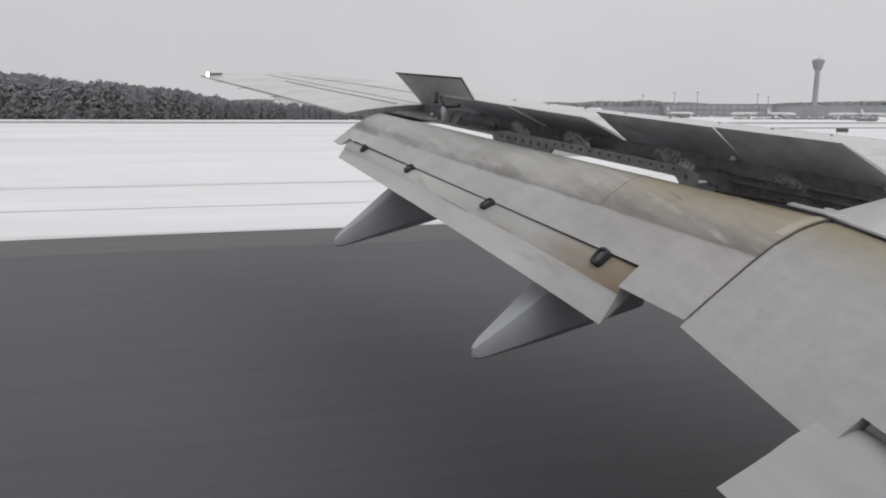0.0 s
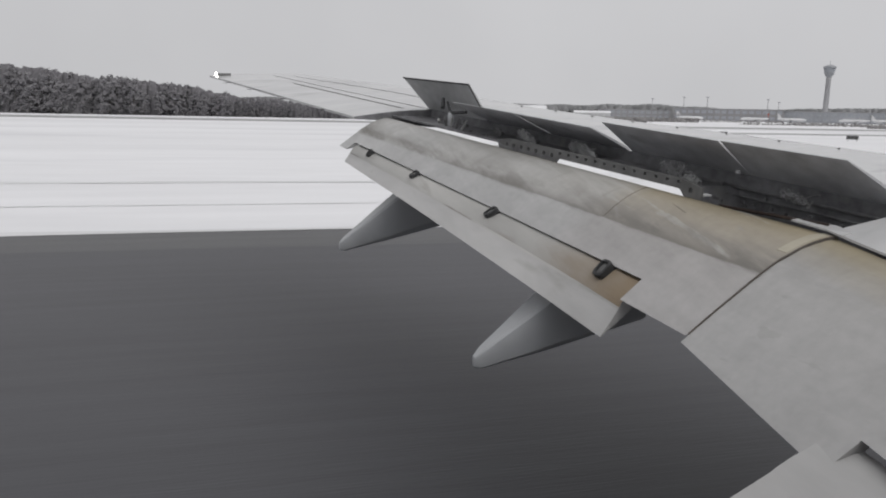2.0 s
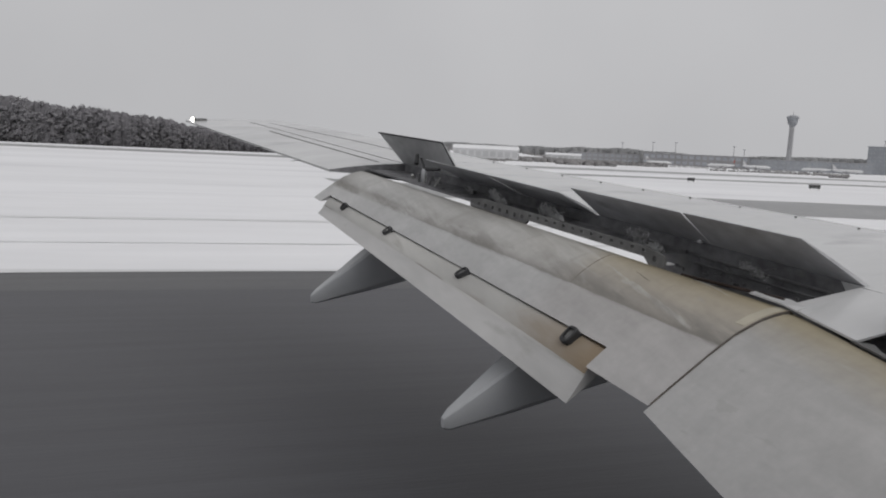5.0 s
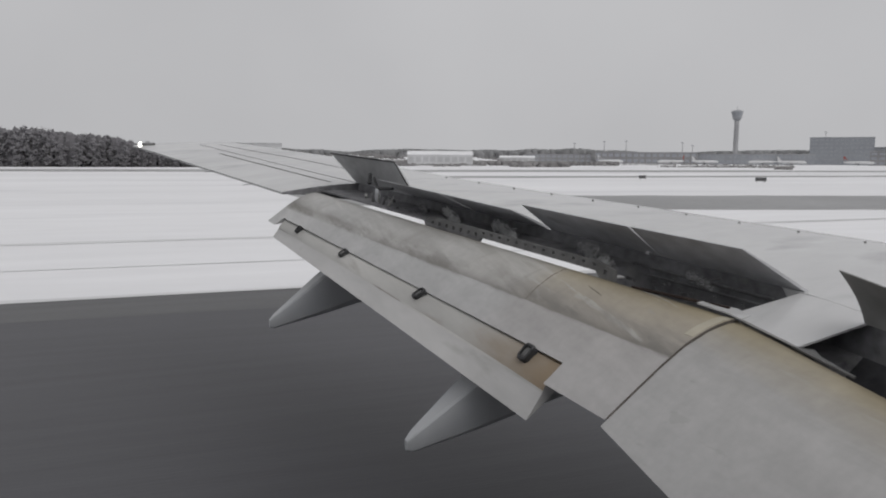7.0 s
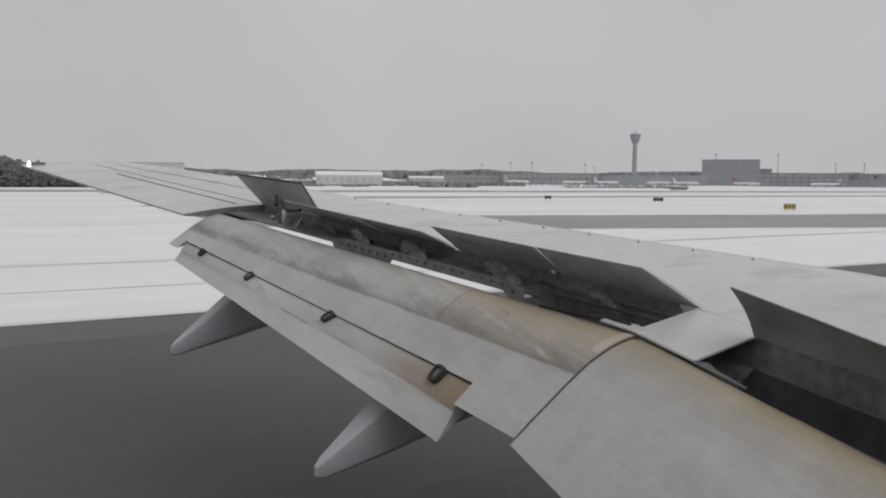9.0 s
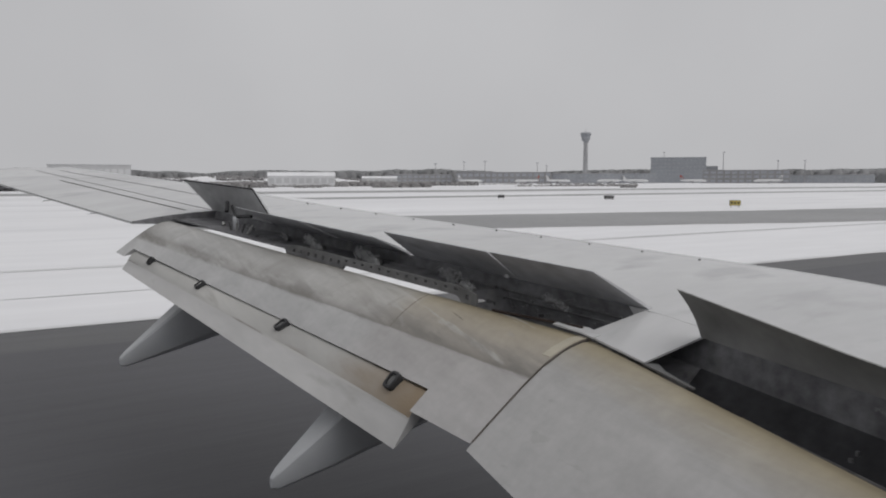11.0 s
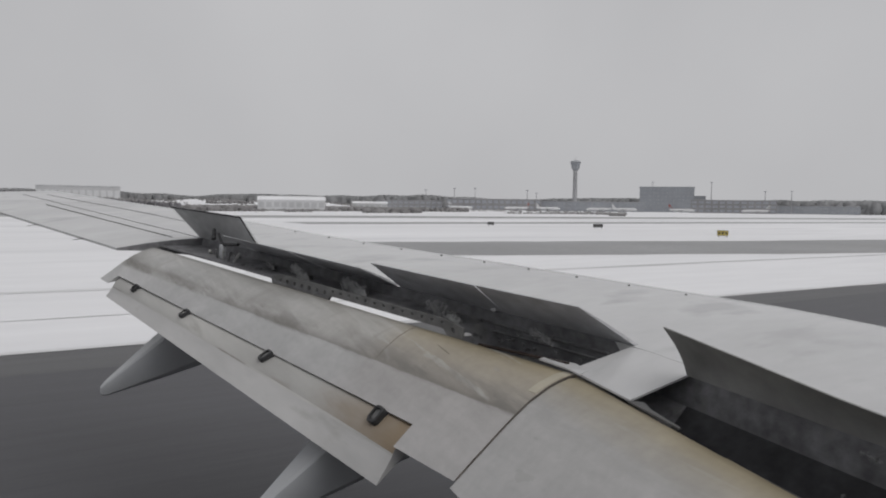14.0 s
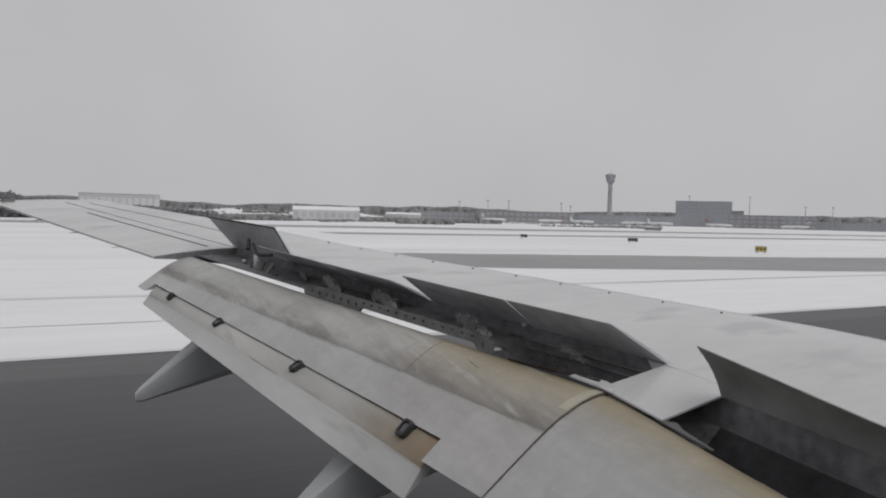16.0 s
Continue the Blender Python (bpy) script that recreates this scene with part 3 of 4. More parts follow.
# jack of the outboard spoiler: pale body, dark fork, arm and links in a row
bm = bmesh.new()
rings = []
for z, half in ((-0.66, 0.030), (-0.60, 0.045), (-0.50, 0.050), (-0.46, 0.040), (-0.455, 0.020)):
    c = Vector((2.55, 9.36, z + EYE))
    rings.append([c + Vector((half * 0.8 * math.cos(2 * math.pi * k / 12), half * math.sin(2 * math.pi * k / 12), 0)) for k in range(12)])
add_loft(bm, rings)
outer_jack = part("spoiler_jack", bm, M_FAIRING, airliner, "pale spoiler jack with dark fork and links", smooth=True)
for a, b2, r in (((2.55, 9.36, -0.46), (2.57, 9.60, -0.33), 0.022), ((2.55, 9.36, -0.46), (2.66, 9.06, -0.45), 0.024), ((2.50, 9.58, -0.40), (2.53, 9.66, -0.28), 0.030)):
    bm = bmesh.new()
    add_tube(bm, (a[0], a[1], a[2] + EYE), (b2[0], b2[1], b2[2] + EYE), r, r * 0.8, n=8)
    part("jack_fork", bm, M_SEAL, outer_jack, "dark steel fork")
for k in range(4):
    y = 9.34 - 0.11 * k
    bm = bmesh.new()
    add_tube(bm, (x_rear(y) + 0.20, y, z_rear(y) + 0.04), (x_rear(y) + 0.16 + 0.03 * k, y - 0.07, z_rear(y) + 0.16), 0.014, 0.010, n=7)
    part("link", bm, M_MECH if k % 2 else M_PIPE, outer_jack)
bm = bmesh.new()
add_tube(bm, (2.52, 9.78, -0.60 + EYE), (2.46, 9.62, -0.55 + EYE), 0.026, 0.020, n=8)
part("drive_arm", bm, M_MECH, outer_jack)


def spoiler(name, y_in, y_out, angle, top_in=None, top_out=None, chord=0.58, label="", under=None, lean_in=(0, 0, 0), lean_out=(0, 0, 0)):
    """A spoiler panel swung up about its hinge by angle degrees above the closed position."""
    rise = radians(angle) - math.atan2(0.14, HINGE)
    ends = []
    for y, ty, lean in ((y_in, top_in or y_in, lean_in), (y_out, top_out or y_out, lean_out)):
        hinge = Vector((x_hinge(y), y, z_hinge(y) + 0.012))
        top = Vector((x_hinge(ty) - chord * math.cos(rise) * 0.955, ty - chord * math.cos(rise) * 0.297, z_hinge(ty) + chord * math.sin(rise))) + Vector(lean)
        ends.append((hinge, top))
    ends = [(h + (h - t).normalized() * 0.07 + Vector((-0.018, 0, 0)), t) for h, t in ends]
    normal = (ends[0][1] - ends[0][0]).cross(ends[1][0] - ends[0][0]).normalized()
    if normal.x < 0:
        normal = -normal
    bm = bmesh.new()
    rings = []
    for k in range(9):
        hinge, top = ends[0][0].lerp(ends[1][0], k / 8), ends[0][1].lerp(ends[1][1], k / 8)
        back = [hinge.lerp(top, u) for u in (0.0, 0.25, 0.5, 0.75, 1.0)]
        rings.append([p + normal * h for p, h in zip(back, (0.025, 0.024, 0.022, 0.015, 0.006))] + back[::-1])
    add_loft(bm, rings)
    bmesh.ops.recalc_face_normals(bm, faces=bm.faces)
    for f in bm.faces:
        f.material_index = 1 if f.normal.dot(normal) < 0.2 else 0
    ob = part(name, bm, [M_WING, under or M_UNDER], airliner, label or "raised spoiler with dark underside")
    shade_by_angle(ob, 30)
    return ob, ends, normal


sp1, sp1_ends, sp1_out = spoiler("spoiler", 9.09, 10.47, 62 + 12, top_in=9.22, chord=0.55, under=M_UNDER_GREY, label="steeply raised outboard spoiler with grey underside", lean_in=(0.02, -0.003, -0.045), lean_out=(-0.14, 0.024, -0.063))
# dark rubber along its inboard and upper edges
for name_a, name_b in (((sp1_ends[0][0]), (sp1_ends[0][1])), ((sp1_ends[0][1]), (sp1_ends[1][1]))):
    inward = (sp1_ends[1][0] - sp1_ends[0][0]).normalized() * 0.03 if name_b is sp1_ends[0][1] else (sp1_ends[0][0] - sp1_ends[0][1]).normalized() * 0.02
    bm = bmesh.new()
    add_loft(bm, [[q - sp1_out * 0.006, q + inward - sp1_out * 0.006, q + inward + sp1_out * 0.002, q + sp1_out * 0.002] for q in (name_a, name_b)])
    part("edge_seal", bm, M_SEAL, sp1)
sp2, _, _ = spoiler("spoiler", 8.0, 9.15, 23 + 12)
sp2b, _, _ = spoiler("spoiler", 6.86, 7.97, 23 + 12)
sp3, _, _ = spoiler("spoiler", 5.522, 6.80, 34.6 + 12, lean_in=(0.008, 0.018, -0.03), lean_out=(0.02, -0.018, -0.045))
sp4, _, _ = spoiler("spoiler", 4.27, 5.518, 34.8 + 12, top_in=4.52, lean_in=(-0.005, -0.006, -0.013), lean_out=(0.008, -0.01, -0.03))


# ground spoiler near the fuselage
def ground_spoiler():
    bm = bmesh.new()
    rings = []
    for y, bulge in ((3.63, 0.0), (3.0, 0.0), (2.4, 0.0), (1.0, 0.0), (-0.3, 0.0)):
        zh, xh = z_hinge(y), 4.33 + 0.03 * (3.6 - y)
        ring_front, ring_back = [], []
        for k in range(7):
            t = k / 6
            x = xh - 0.27 * t - 0.10 * math.sin(math.pi * t) * -0.35
            z = zh - 0.03 + bend(y, (1.0, 2.4, 3.58), (0.20, 0.275, 0.375)) * t
            ring_back.append(Vector((x, y, z)))
            ring_front.append(Vector((x + 0.04 * (1 - t) + 0.006, y, z + 0.006)))
        rings.append(ring_back + ring_front[::-1])
    add_loft(bm, rings)
    bmesh.ops.recalc_face_normals(bm, faces=bm.faces)
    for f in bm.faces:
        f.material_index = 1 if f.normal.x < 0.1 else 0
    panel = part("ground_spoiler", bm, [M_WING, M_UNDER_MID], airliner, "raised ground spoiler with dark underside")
    shade_by_angle(panel, 40)
    return panel


ground_spoiler()

# ---- flaps ----
# profile of the main flap's upper side, from nose to trailing edge: metres aft of the nose, metres below it
CURVE_X = (-0.12, -0.10, -0.05, 0.0, 0.10, 0.25, 0.45, 0.62, 0.80, 0.96, 1.10)
CURVE_Z = (-0.12, -0.05, -0.01, 0.0, -0.01, -0.055, -0.15, -0.265, -0.40, -0.52, -0.63)


def flap_ring(y, x_nose, z_nose, scale, cut, thick=0.10, drop=1.0):
    """A closed flap section; cut is the share of the profile kept."""
    upper = []
    last = CURVE_X[-1] * cut
    xs = [v for v in np.linspace(0.0, 1.0, 14)]
    full = CURVE_X[0], last
    for k in xs:
        a = full[0] + (full[1] - full[0]) * (k ** 1.0)
        upper.append(Vector((x_nose - a * scale, y, z_nose + bend(a, CURVE_X, CURVE_Z) * scale * drop)))
    lower = []
    for k in (0.92, 0.7, 0.45, 0.2, 0.05):
        i = k * 13
        p = upper[int(i)].lerp(upper[min(13, int(i) + 1)], i - int(i))
        lower.append(p + Vector((0.03, 0, -thick * scale * (0.25 + 0.75 * math.sin(math.pi * (1 - k) ** 0.8)))))
    return upper + lower


def nose_line(y):
    """Nose of the outboard flap: x, z and the scale of its section."""
    t = (y - 4.3) / 6.1
    return lerp(3.84, 1.95, t), lerp(-1.235, -0.545, t) + EYE, lerp(1.0, 0.61, t)


def flap(name, stations, parent, label, material):
    bm = bmesh.new()
    rings = [flap_ring(*s) for s in stations]
    rows = add_loft(bm, rings)
    ob = part(name, bm, material, parent, label)
    shade_by_angle(ob, 40)
    return ob


def outboard_station(y, cut):
    x, z, s = nose_line(y)
    return (y, x, z, s, cut)


CUT = 0.83
outboard_flap = flap("outboard_flap", [outboard_station(y, 1.0) for y in (4.300, 4.60, 4.915)] + [outboard_station(y, CUT) for y in (4.93, 6.0, 7.0, 8.0, 9.0, 10.15)] + [outboard_station(y, 1.0) for y in (10.17, 10.4)], airliner,
                     "lowered outboard flap, worn grey paint, brownish nose", M_OUTFLAP)


def inboard_station(y, cut):
    s = 1.04 + 0.018 * (4.3 - y)
    return (y, 3.85 - 0.09 * (4.3 - y), -1.25 + 0.13 * (y - 4.3) + EYE, s, cut, 0.10, 1.04 / s)


inboard_flap = flap("inboard_flap", [inboard_station(y, 1.0) for y in (4.292, 3.6, 3.2, 2.86)] + [inboard_station(y, CUT) for y in (2.845, 1.5, 0.5, -0.2)], airliner, "lowered inboard flap, worn grey paint, brownish nose", M_INFLAP)


# aft flaps, hanging more steeply from the rear of the main flaps
def gap_point(y):
    x, z, s = nose_line(y)
    a = CURVE_X[-1] * CUT
    return Vector((x - a * s, y, z + bend(a, CURVE_X, CURVE_Z) * s))


def aft_ring(nose, tail, thick):
    d = tail - nose
    up = Vector((-d.z, 0, d.x)).normalized()
    if up.z < 0:
        up = -up
    pts = []
    for t, h in ((-0.10, -0.5), (-0.08, 0.0), (0.0, 0.45), (0.15, 0.62), (0.35, 0.6), (0.485, 0.43), (0.52, 0.34), (0.75, 0.16), (1.0, 0.0)):
        pts.append(nose + d * t + up * (h * thick))
    for t, h in ((0.97, -0.06), (0.6, -0.45), (0.2, -0.75), (0.0, -0.75)):
        pts.append(nose + d * t + up * (h * thick))
    return pts


bm = bmesh.new()
rings = []
for i in range(9):
    t = i / 8
    y = 4.95 + 5.17 * (0.5 * t + 0.5 * t * t) if t < 1 else 10.12
    g = gap_point(y)
    nose = g + Vector((0.03, 0, lerp(-0.055, -0.041, min(1.0, 2.0 * t))))
    tail = Vector((lerp(2.46, 1.302, t), y - 0.018, lerp(-2.053, -1.124, t) + EYE))
    rings.append(aft_ring(nose, tail, lerp(0.085, 0.055, t)))
rows = add_loft(bm, rings)
front = {v for row in rows for v in row[:7]}
for f in bm.faces:
    f.material_index = 1 if all(v in front for v in f.verts) else 0
step = {v for row in rows for v in row[5:7]}
for f in bm.faces:
    if all(v in step for v in f.verts):
        f.material_index = 2
aft_flap = part("aft_flap", bm, [M_FLAP, M_AFTFRONT, M_GRIME], airliner, "narrow aft flap hanging from the outboard flap")
shade_by_angle(aft_flap, 30)

bm = bmesh.new()
rings = []
for i in range(5):
    y = lerp(3.0, -0.2, i / 4)
    z = 0.13 * (y - 3.0) + EYE
    rings.append(aft_ring(Vector((2.74, y, -2.02 + z)), Vector((2.08, y, -2.29 + z)), 0.07))
add_loft(bm, rings)
inner_aft_flap = part("inboard_aft_flap", bm, M_FLAP, airliner, "narrow aft flap hanging from the inboard flap")
shade_by_angle(inner_aft_flap, 30)


# fairings of the flap tracks
def fairing(tip, top, root_x, width):
    """A canoe-shaped fairing; tip is its blunt aft end, its crown and keel run straight forward."""
    bm = bmesh.new()
    rings = []
    tip = Vector(tip)
    for k in range(13):
        t = k / 12
        x = lerp(tip.x, root_x, t ** 1.3)
        d = x - tip.x
        crown = min(top, tip.z + 0.82 * d)
        keel = min(top - 0.25, tip.z - 0.13 + 0.25 * d)
        half = min(width / 2, 0.055 + 0.22 * d)
        if k == 0:
            crown, keel, half = tip.z - 0.015, tip.z - 0.10, 0.035
        outline = ((-0.74, 1.0), (0.74, 1.0), (0.94, 0.93), (1.0, 0.80), (0.97, 0.45), (0.78, 0.12), (0.45, 0.0), (-0.45, 0.0), (-0.78, 0.12), (-0.97, 0.45), (-1.0, 0.80), (-0.94, 0.93))
        ring = [Vector((x, tip.y + half * u, lerp(keel, crown, v))) for u, v in outline]
        rings.append(ring)
    add_loft(bm, rings)
    ob = part("flap_track_fairing", bm, M_FAIRING, airliner, "smooth grey pointed flap track fairing")
    shade_by_angle(ob, 26)
    return ob


fairing((1.795, 5.85, -2.445 + EYE), -1.86 + EYE, 3.3, 0.36)
fairing((1.115, 9.2, -2.045 + EYE), -1.22 + EYE, 2.6, 0.38)

# dark link brackets hanging over the nose of the aft flap: a rubber loop round a metal core
for y, size in ((5.285, 0.118), (6.82, 0.105), (8.385, 0.09), (9.61, 0.08)):
    g = gap_point(y)
    t = -0.5 + math.sqrt(0.25 + 2 * (y - 4.93) / 5.19)
    tail = Vector((lerp(2.46, 1.302, t), y - 0.018, lerp(-2.053, -1.124, t) + EYE))
    down = (tail - g).normalized()
    side = Vector((-0.27, 1, 0)).normalized()
    side = (side - down * side.dot(down)).normalized()
    out = side.cross(down).normalized()
    if out.z < 0:
        out = -out

    def loop(scale, lift):
        pts = []
        for j in range(18):
            a = 2 * math.pi * j / 18
            u = math.copysign(abs(math.cos(a)) ** 0.5, math.cos(a))
            v = math.copysign(abs(math.sin(a)) ** 0.5, math.sin(a))
            pts.append(g + down * (size * (0.60 + 0.68 * v * scale)) + side * (size * 0.46 * u * scale - 0.25 * size) + out * lift)
        return pts

    lift = 0.62 * lerp(0.085, 0.055, t) - 0.028
    bm = bmesh.new()
    add_loft(bm, [loop(1.0, lift - 0.06), loop(1.0, lift + 0.018), loop(0.92, lift + 0.026), loop(0.70, lift + 0.026), loop(0.62, lift + 0.012), loop(0.62, lift - 0.06)])
    bracket = part("bracket", bm, M_SEAL, outboard_flap, "black rubber-edged link bracket")
    # At 8.385 an added flap-coloured plug lightens the loop's shaded hole.
    if y < 9:
        bm = bmesh.new()
        add_loft(bm, [loop(0.63, lift - 0.06), loop(0.63, lift + 0.006), loop(0.40, lift + 0.014)])
        part("bracket_core", bm, M_CORE if y < 8 else M_AFTFRONT, outboard_flap)

# added dark strip that blacks out the see-through slot ahead of the aft flap
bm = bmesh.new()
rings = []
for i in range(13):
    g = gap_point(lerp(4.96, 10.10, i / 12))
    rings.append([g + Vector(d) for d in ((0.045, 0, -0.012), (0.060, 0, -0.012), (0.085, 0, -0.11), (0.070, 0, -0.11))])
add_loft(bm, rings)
part("slot_dark_fill", bm, M_SEAL, outboard_flap, "added dark strip filling the slot ahead of the aft flap")

# wing-tip light
bm = bmesh.new()
bmesh.ops.create_uvsphere(bm, u_segments=10, v_segments=8, radius=0.042, matrix=Matrix.Translation((-0.416, 15.511, 0.154 + EYE)) @ Matrix.Diagonal((0.8, 1.0, 1.6, 1)))
part("tip_light", bm, M_LAMP, airliner, "lit white navigation light", smooth=True)

# seal along the joint between the two flaps
bm = bmesh.new()
x, z, s = nose_line(4.295)
pts = [(x - a * s, z + bend(a, CURVE_X, CURVE_Z) * s) for a in np.linspace(0.0, 1.08, 16)]
add_loft(bm, [[Vector((px, 4.2925, pz + 0.001)), Vector((px, 4.2995, pz + 0.002)), Vector((px, 4.2995, pz - 0.05)), Vector((px, 4.2925, pz - 0.05))] for px, pz in pts])
part("flap_joint_seal", bm, M_JOINT, airliner, "dark rubber seal between the flaps")


# seams across the flap noses
def flap_seam(y, a0, a1, slant=0.0, inboard=False):
    bm = bmesh.new()
    rings = []
    for k in range(10):
        a = lerp(a0, a1, k / 9)
        yy = y + slant * k / 9
        if inboard:
            x, z, s = 3.85, -1.25 + 0.13 * (yy - 4.3) + EYE, 1.04
        else:
            x, z, s = nose_line(yy)
        p = Vector((x - a * s, yy, z + bend(a, CURVE_X, CURVE_Z) * s))
        rings.append([p + Vector((0, -0.0025, -0.01)), p + Vector((0, -0.0025, 0.003)), p + Vector((0, 0.0025, 0.003)), p + Vector((0, 0.0025, -0.01))])
    add_loft(bm, rings)
    part("flap_seam", bm, M_SEAM, airliner)




def flap_patch(y0, y1, a0, a1, material, label):
    """A thin repair sheet riveted on the flap's upper side."""
    bm = bmesh.new()
    rings = []
    for i in range(5):
        y = lerp(y0, y1, i / 4)
        x, z, s = nose_line(y)
        pts = [Vector((x - a * s, y, z + bend(a, CURVE_X, CURVE_Z) * s)) for a in np.linspace(a0, a1, 7)]
        rings.append([p + Vector((0, 0, 0.0035)) for p in pts] + [p + Vector((0, 0, -0.006)) for p in pts[::-1]])
    add_loft(bm, rings)
    ob = part("repair_patch", bm, material, outboard_flap, label)
    shade_by_angle(ob, 30)


flap_patch(4.312, 4.385, -0.02, 0.36, M_TANPAINT, "tan edge strip beside the flap joint")
flap_seam(5.88, 0.02, 0.58, -0.12)
flap_seam(5.44, 0.20, 0.27, -0.20)
bm = bmesh.new()
plate(bm, [(3.83, 4.64, z_rear(4.64) + 0.008), (3.95, 4.40, z_rear(4.4) + 0.012), (3.93, 4.24, z_rear(4.24) + 0.006), (3.84, 4.24, z_rear(4.24) - 0.010), (3.82, 4.35, z_rear(4.35) + 0.002), (3.77, 4.64, z_rear(4.64))], 0.012)
part("seal_strip", bm, M_WING, airliner)

# fine joints on the wing skin
def skin_joint(points, width=0.012):
    bm = bmesh.new()
    path = []
    for (y0, w0), (y1, w1) in zip(points, points[1:]):
        for k in range(12):
            path.append(skin_point(lerp(y0, y1, k / 12), lerp(w0, w1, k / 12)))
    path.append(skin_point(*points[-1]))
    rings = []
    for i, p in enumerate(path):
        d = (path[min(i + 1, len(path) - 1)] - path[max(i - 1, 0)]).normalized()
        side = d.cross(Vector((0, 0, 1))).normalized() * width
        rings.append([p - side + Vector((0, 0, -0.01)), p - side + Vector((0, 0, 0.003)), p + side + Vector((0, 0, 0.003)), p + side + Vector((0, 0, -0.01))])
    add_loft(bm, rings)
    return part("skin_joint", bm, M_LINE, airliner)


skin_joint([(10.6, -0.30), (13.9, -0.55)], 0.016)
skin_joint([(10.45, -0.02), (15.2, -0.42)], 0.008)
skin_joint([(10.45, 0.55), (15.2, -0.05)], 0.006)

# vortex generators on the upper skin
for k in range(10):
    y = 5.25 + 0.58 * k
    p = skin_point(y, 0.74 * forward_length(y))
    bm = bmesh.new()
    add_loft(bm, [[p + Vector((0.014, -0.004, -0.01)), p + Vector((0.014, 0.004, -0.01)), p + Vector((-0.022, 0.006, -0.01)), p + Vector((-0.022, -0.002, -0.01))],
                  [p + Vector((0.0, -0.004, 0.012)), p + Vector((0.0, 0.004, 0.012)), p + Vector((-0.022, 0.006, 0.012)), p + Vector((-0.022, -0.002, 0.012))]])
    part("vortex_generator", bm, M_CORE, airliner)

# static wicks on the outer trailing edge
for y in (11.2, 12.4, 13.6, 14.6):
    bm = bmesh.new()
    add_tube(bm, (x_tip_rear(y) + 0.02, y, z_tip_rear(y) - 0.01), (x_tip_rear(y) - 0.13, y - 0.02, z_tip_rear(y) - 0.03), 0.006, 0.003, n=5)
    part("static_wick", bm, M_BLACK, airliner)

# dark mount of the tip light
bm = bmesh.new()
add_tube(bm, (-0.15, 15.50, 0.157 + EYE), (-0.39, 15.511, 0.154 + EYE), 0.05, 0.045, n=10)
part("light_mount", bm, M_LINE, airliner)

# fuselage behind the eye, and the main gear that carries the aircraft
bm = bmesh.new()
add_loft(bm, [[Vector((x, -2.15 + 1.88 * r * math.cos(2 * math.pi * k / 40), 3.55 + 2.0 * r * math.sin(2 * math.pi * k / 40))) for k in range(40)] for x, r in ((-9, 0.9), (-6, 1.0), (0, 1.0), (6, 1.0), (13, 1.0))])
fuselage = part("fuselage", bm, M_WHITE, airliner, "plain white fuselage side", smooth=True)
for side in (-1, 1):
    y = -2.15 + side * 2.75
    bm = bmesh.new()
    add_tube(bm, (5.0, y, 0.5), (5.05, y, 2.35), 0.11, 0.14, n=12)
    strut = part("gear_strut", bm, M_MECH, airliner, "steel landing gear strut")
    for wy in (-0.30, 0.30):
        bm = bmesh.new()
        prof = ((-0.17, 0.30), (-0.17, 0.44), (-0.12, 0.545), (0.12, 0.545), (0.17, 0.44), (0.17, 0.30))
        add_loft(bm, [[Vector((5.0 + r * math.cos(2 * math.pi * k / 24), y + wy + o, 0.56 + r * math.sin(2 * math.pi * k / 24))) for k in range(24)] for o, r in prof])
        part("tyre", bm, M_BLACK, strut, "black rubber tyre")

# ---- ground sheets ----
def grid_ground():
    bm = bmesh.new()
    xs = (-4500, -900, -300, 0, 300, 900, 4500)
    ys = (-4500, -300, -40, 60, 300, 900, 4500)
    rows = [[bm.verts.new((x, y, 0)) for x in xs] for y in ys]
    for a, b in zip(rows, rows[1:]):
        for i in range(len(xs) - 1):
            bm.faces.new((a[i], a[i + 1], b[i + 1], b[i]))
    return single("ground", bm, M_SNOW, "flat snow-covered airfield reaching the horizon", "snow field", kind="structure")


def ragged_strip(name, x0, x1, y0, y1, z, material, label, category, step=4.0, rough=0.25, seed=1):
    """A strip along the runway with uneven edges."""
    rnd = random.Random(seed)
    bm = bmesh.new()
    n = max(2, int((x1 - x0) / step))
    lo, hi, a, b = [], [], 0.0, 0.0
    for i in range(n + 1):
        x = lerp(x0, x1, i / n)
        a, b = 0.6 * a + rnd.uniform(-rough, rough), 0.6 * b + rnd.uniform(-rough, rough)
        lo.append(bm.verts.new((x, y0 + a, z)))
        hi.append(bm.verts.new((x, y1 + b, z)))
    for i in range(n):
        bm.faces.new((lo[i], lo[i + 1], hi[i + 1], hi[i]))
    return single(name, bm, material, label, category, kind="structure")


grid_ground()
sheet("runway", [(-3000, -24), (3000, -24), (3000, EDGE), (-3000, EDGE)], 0.02, M_ASPHALT, "wet dark asphalt runway", "runway")
ragged_strip("runway_shoulder", -1500, 1500, 19.6, EDGE - 0.05, 0.023, M_SHOULDER, "damp grey asphalt shoulder along the runway", "shoulder", 5.0, 0.18, 12)
ragged_strip("runway_edge", -400, 400, EDGE - 0.1, EDGE + 0.5, 0.026, M_SLUSH, "grey slush along the runway edge", "slush", 2.5, 0.12, 3)
ragged_strip("snow_track_1", -500, 95, 37.2, 38.0, 0.012, M_SLUSH, "grey wheel track in the snow", "snow track", 3.0, 0.15, 4)
ragged_strip("snow_track_2", -500, 30, 28.7, 28.85, 0.012, M_SLUSH, "faint grey wheel track in the snow", "snow track", 3.0, 0.10, 5)


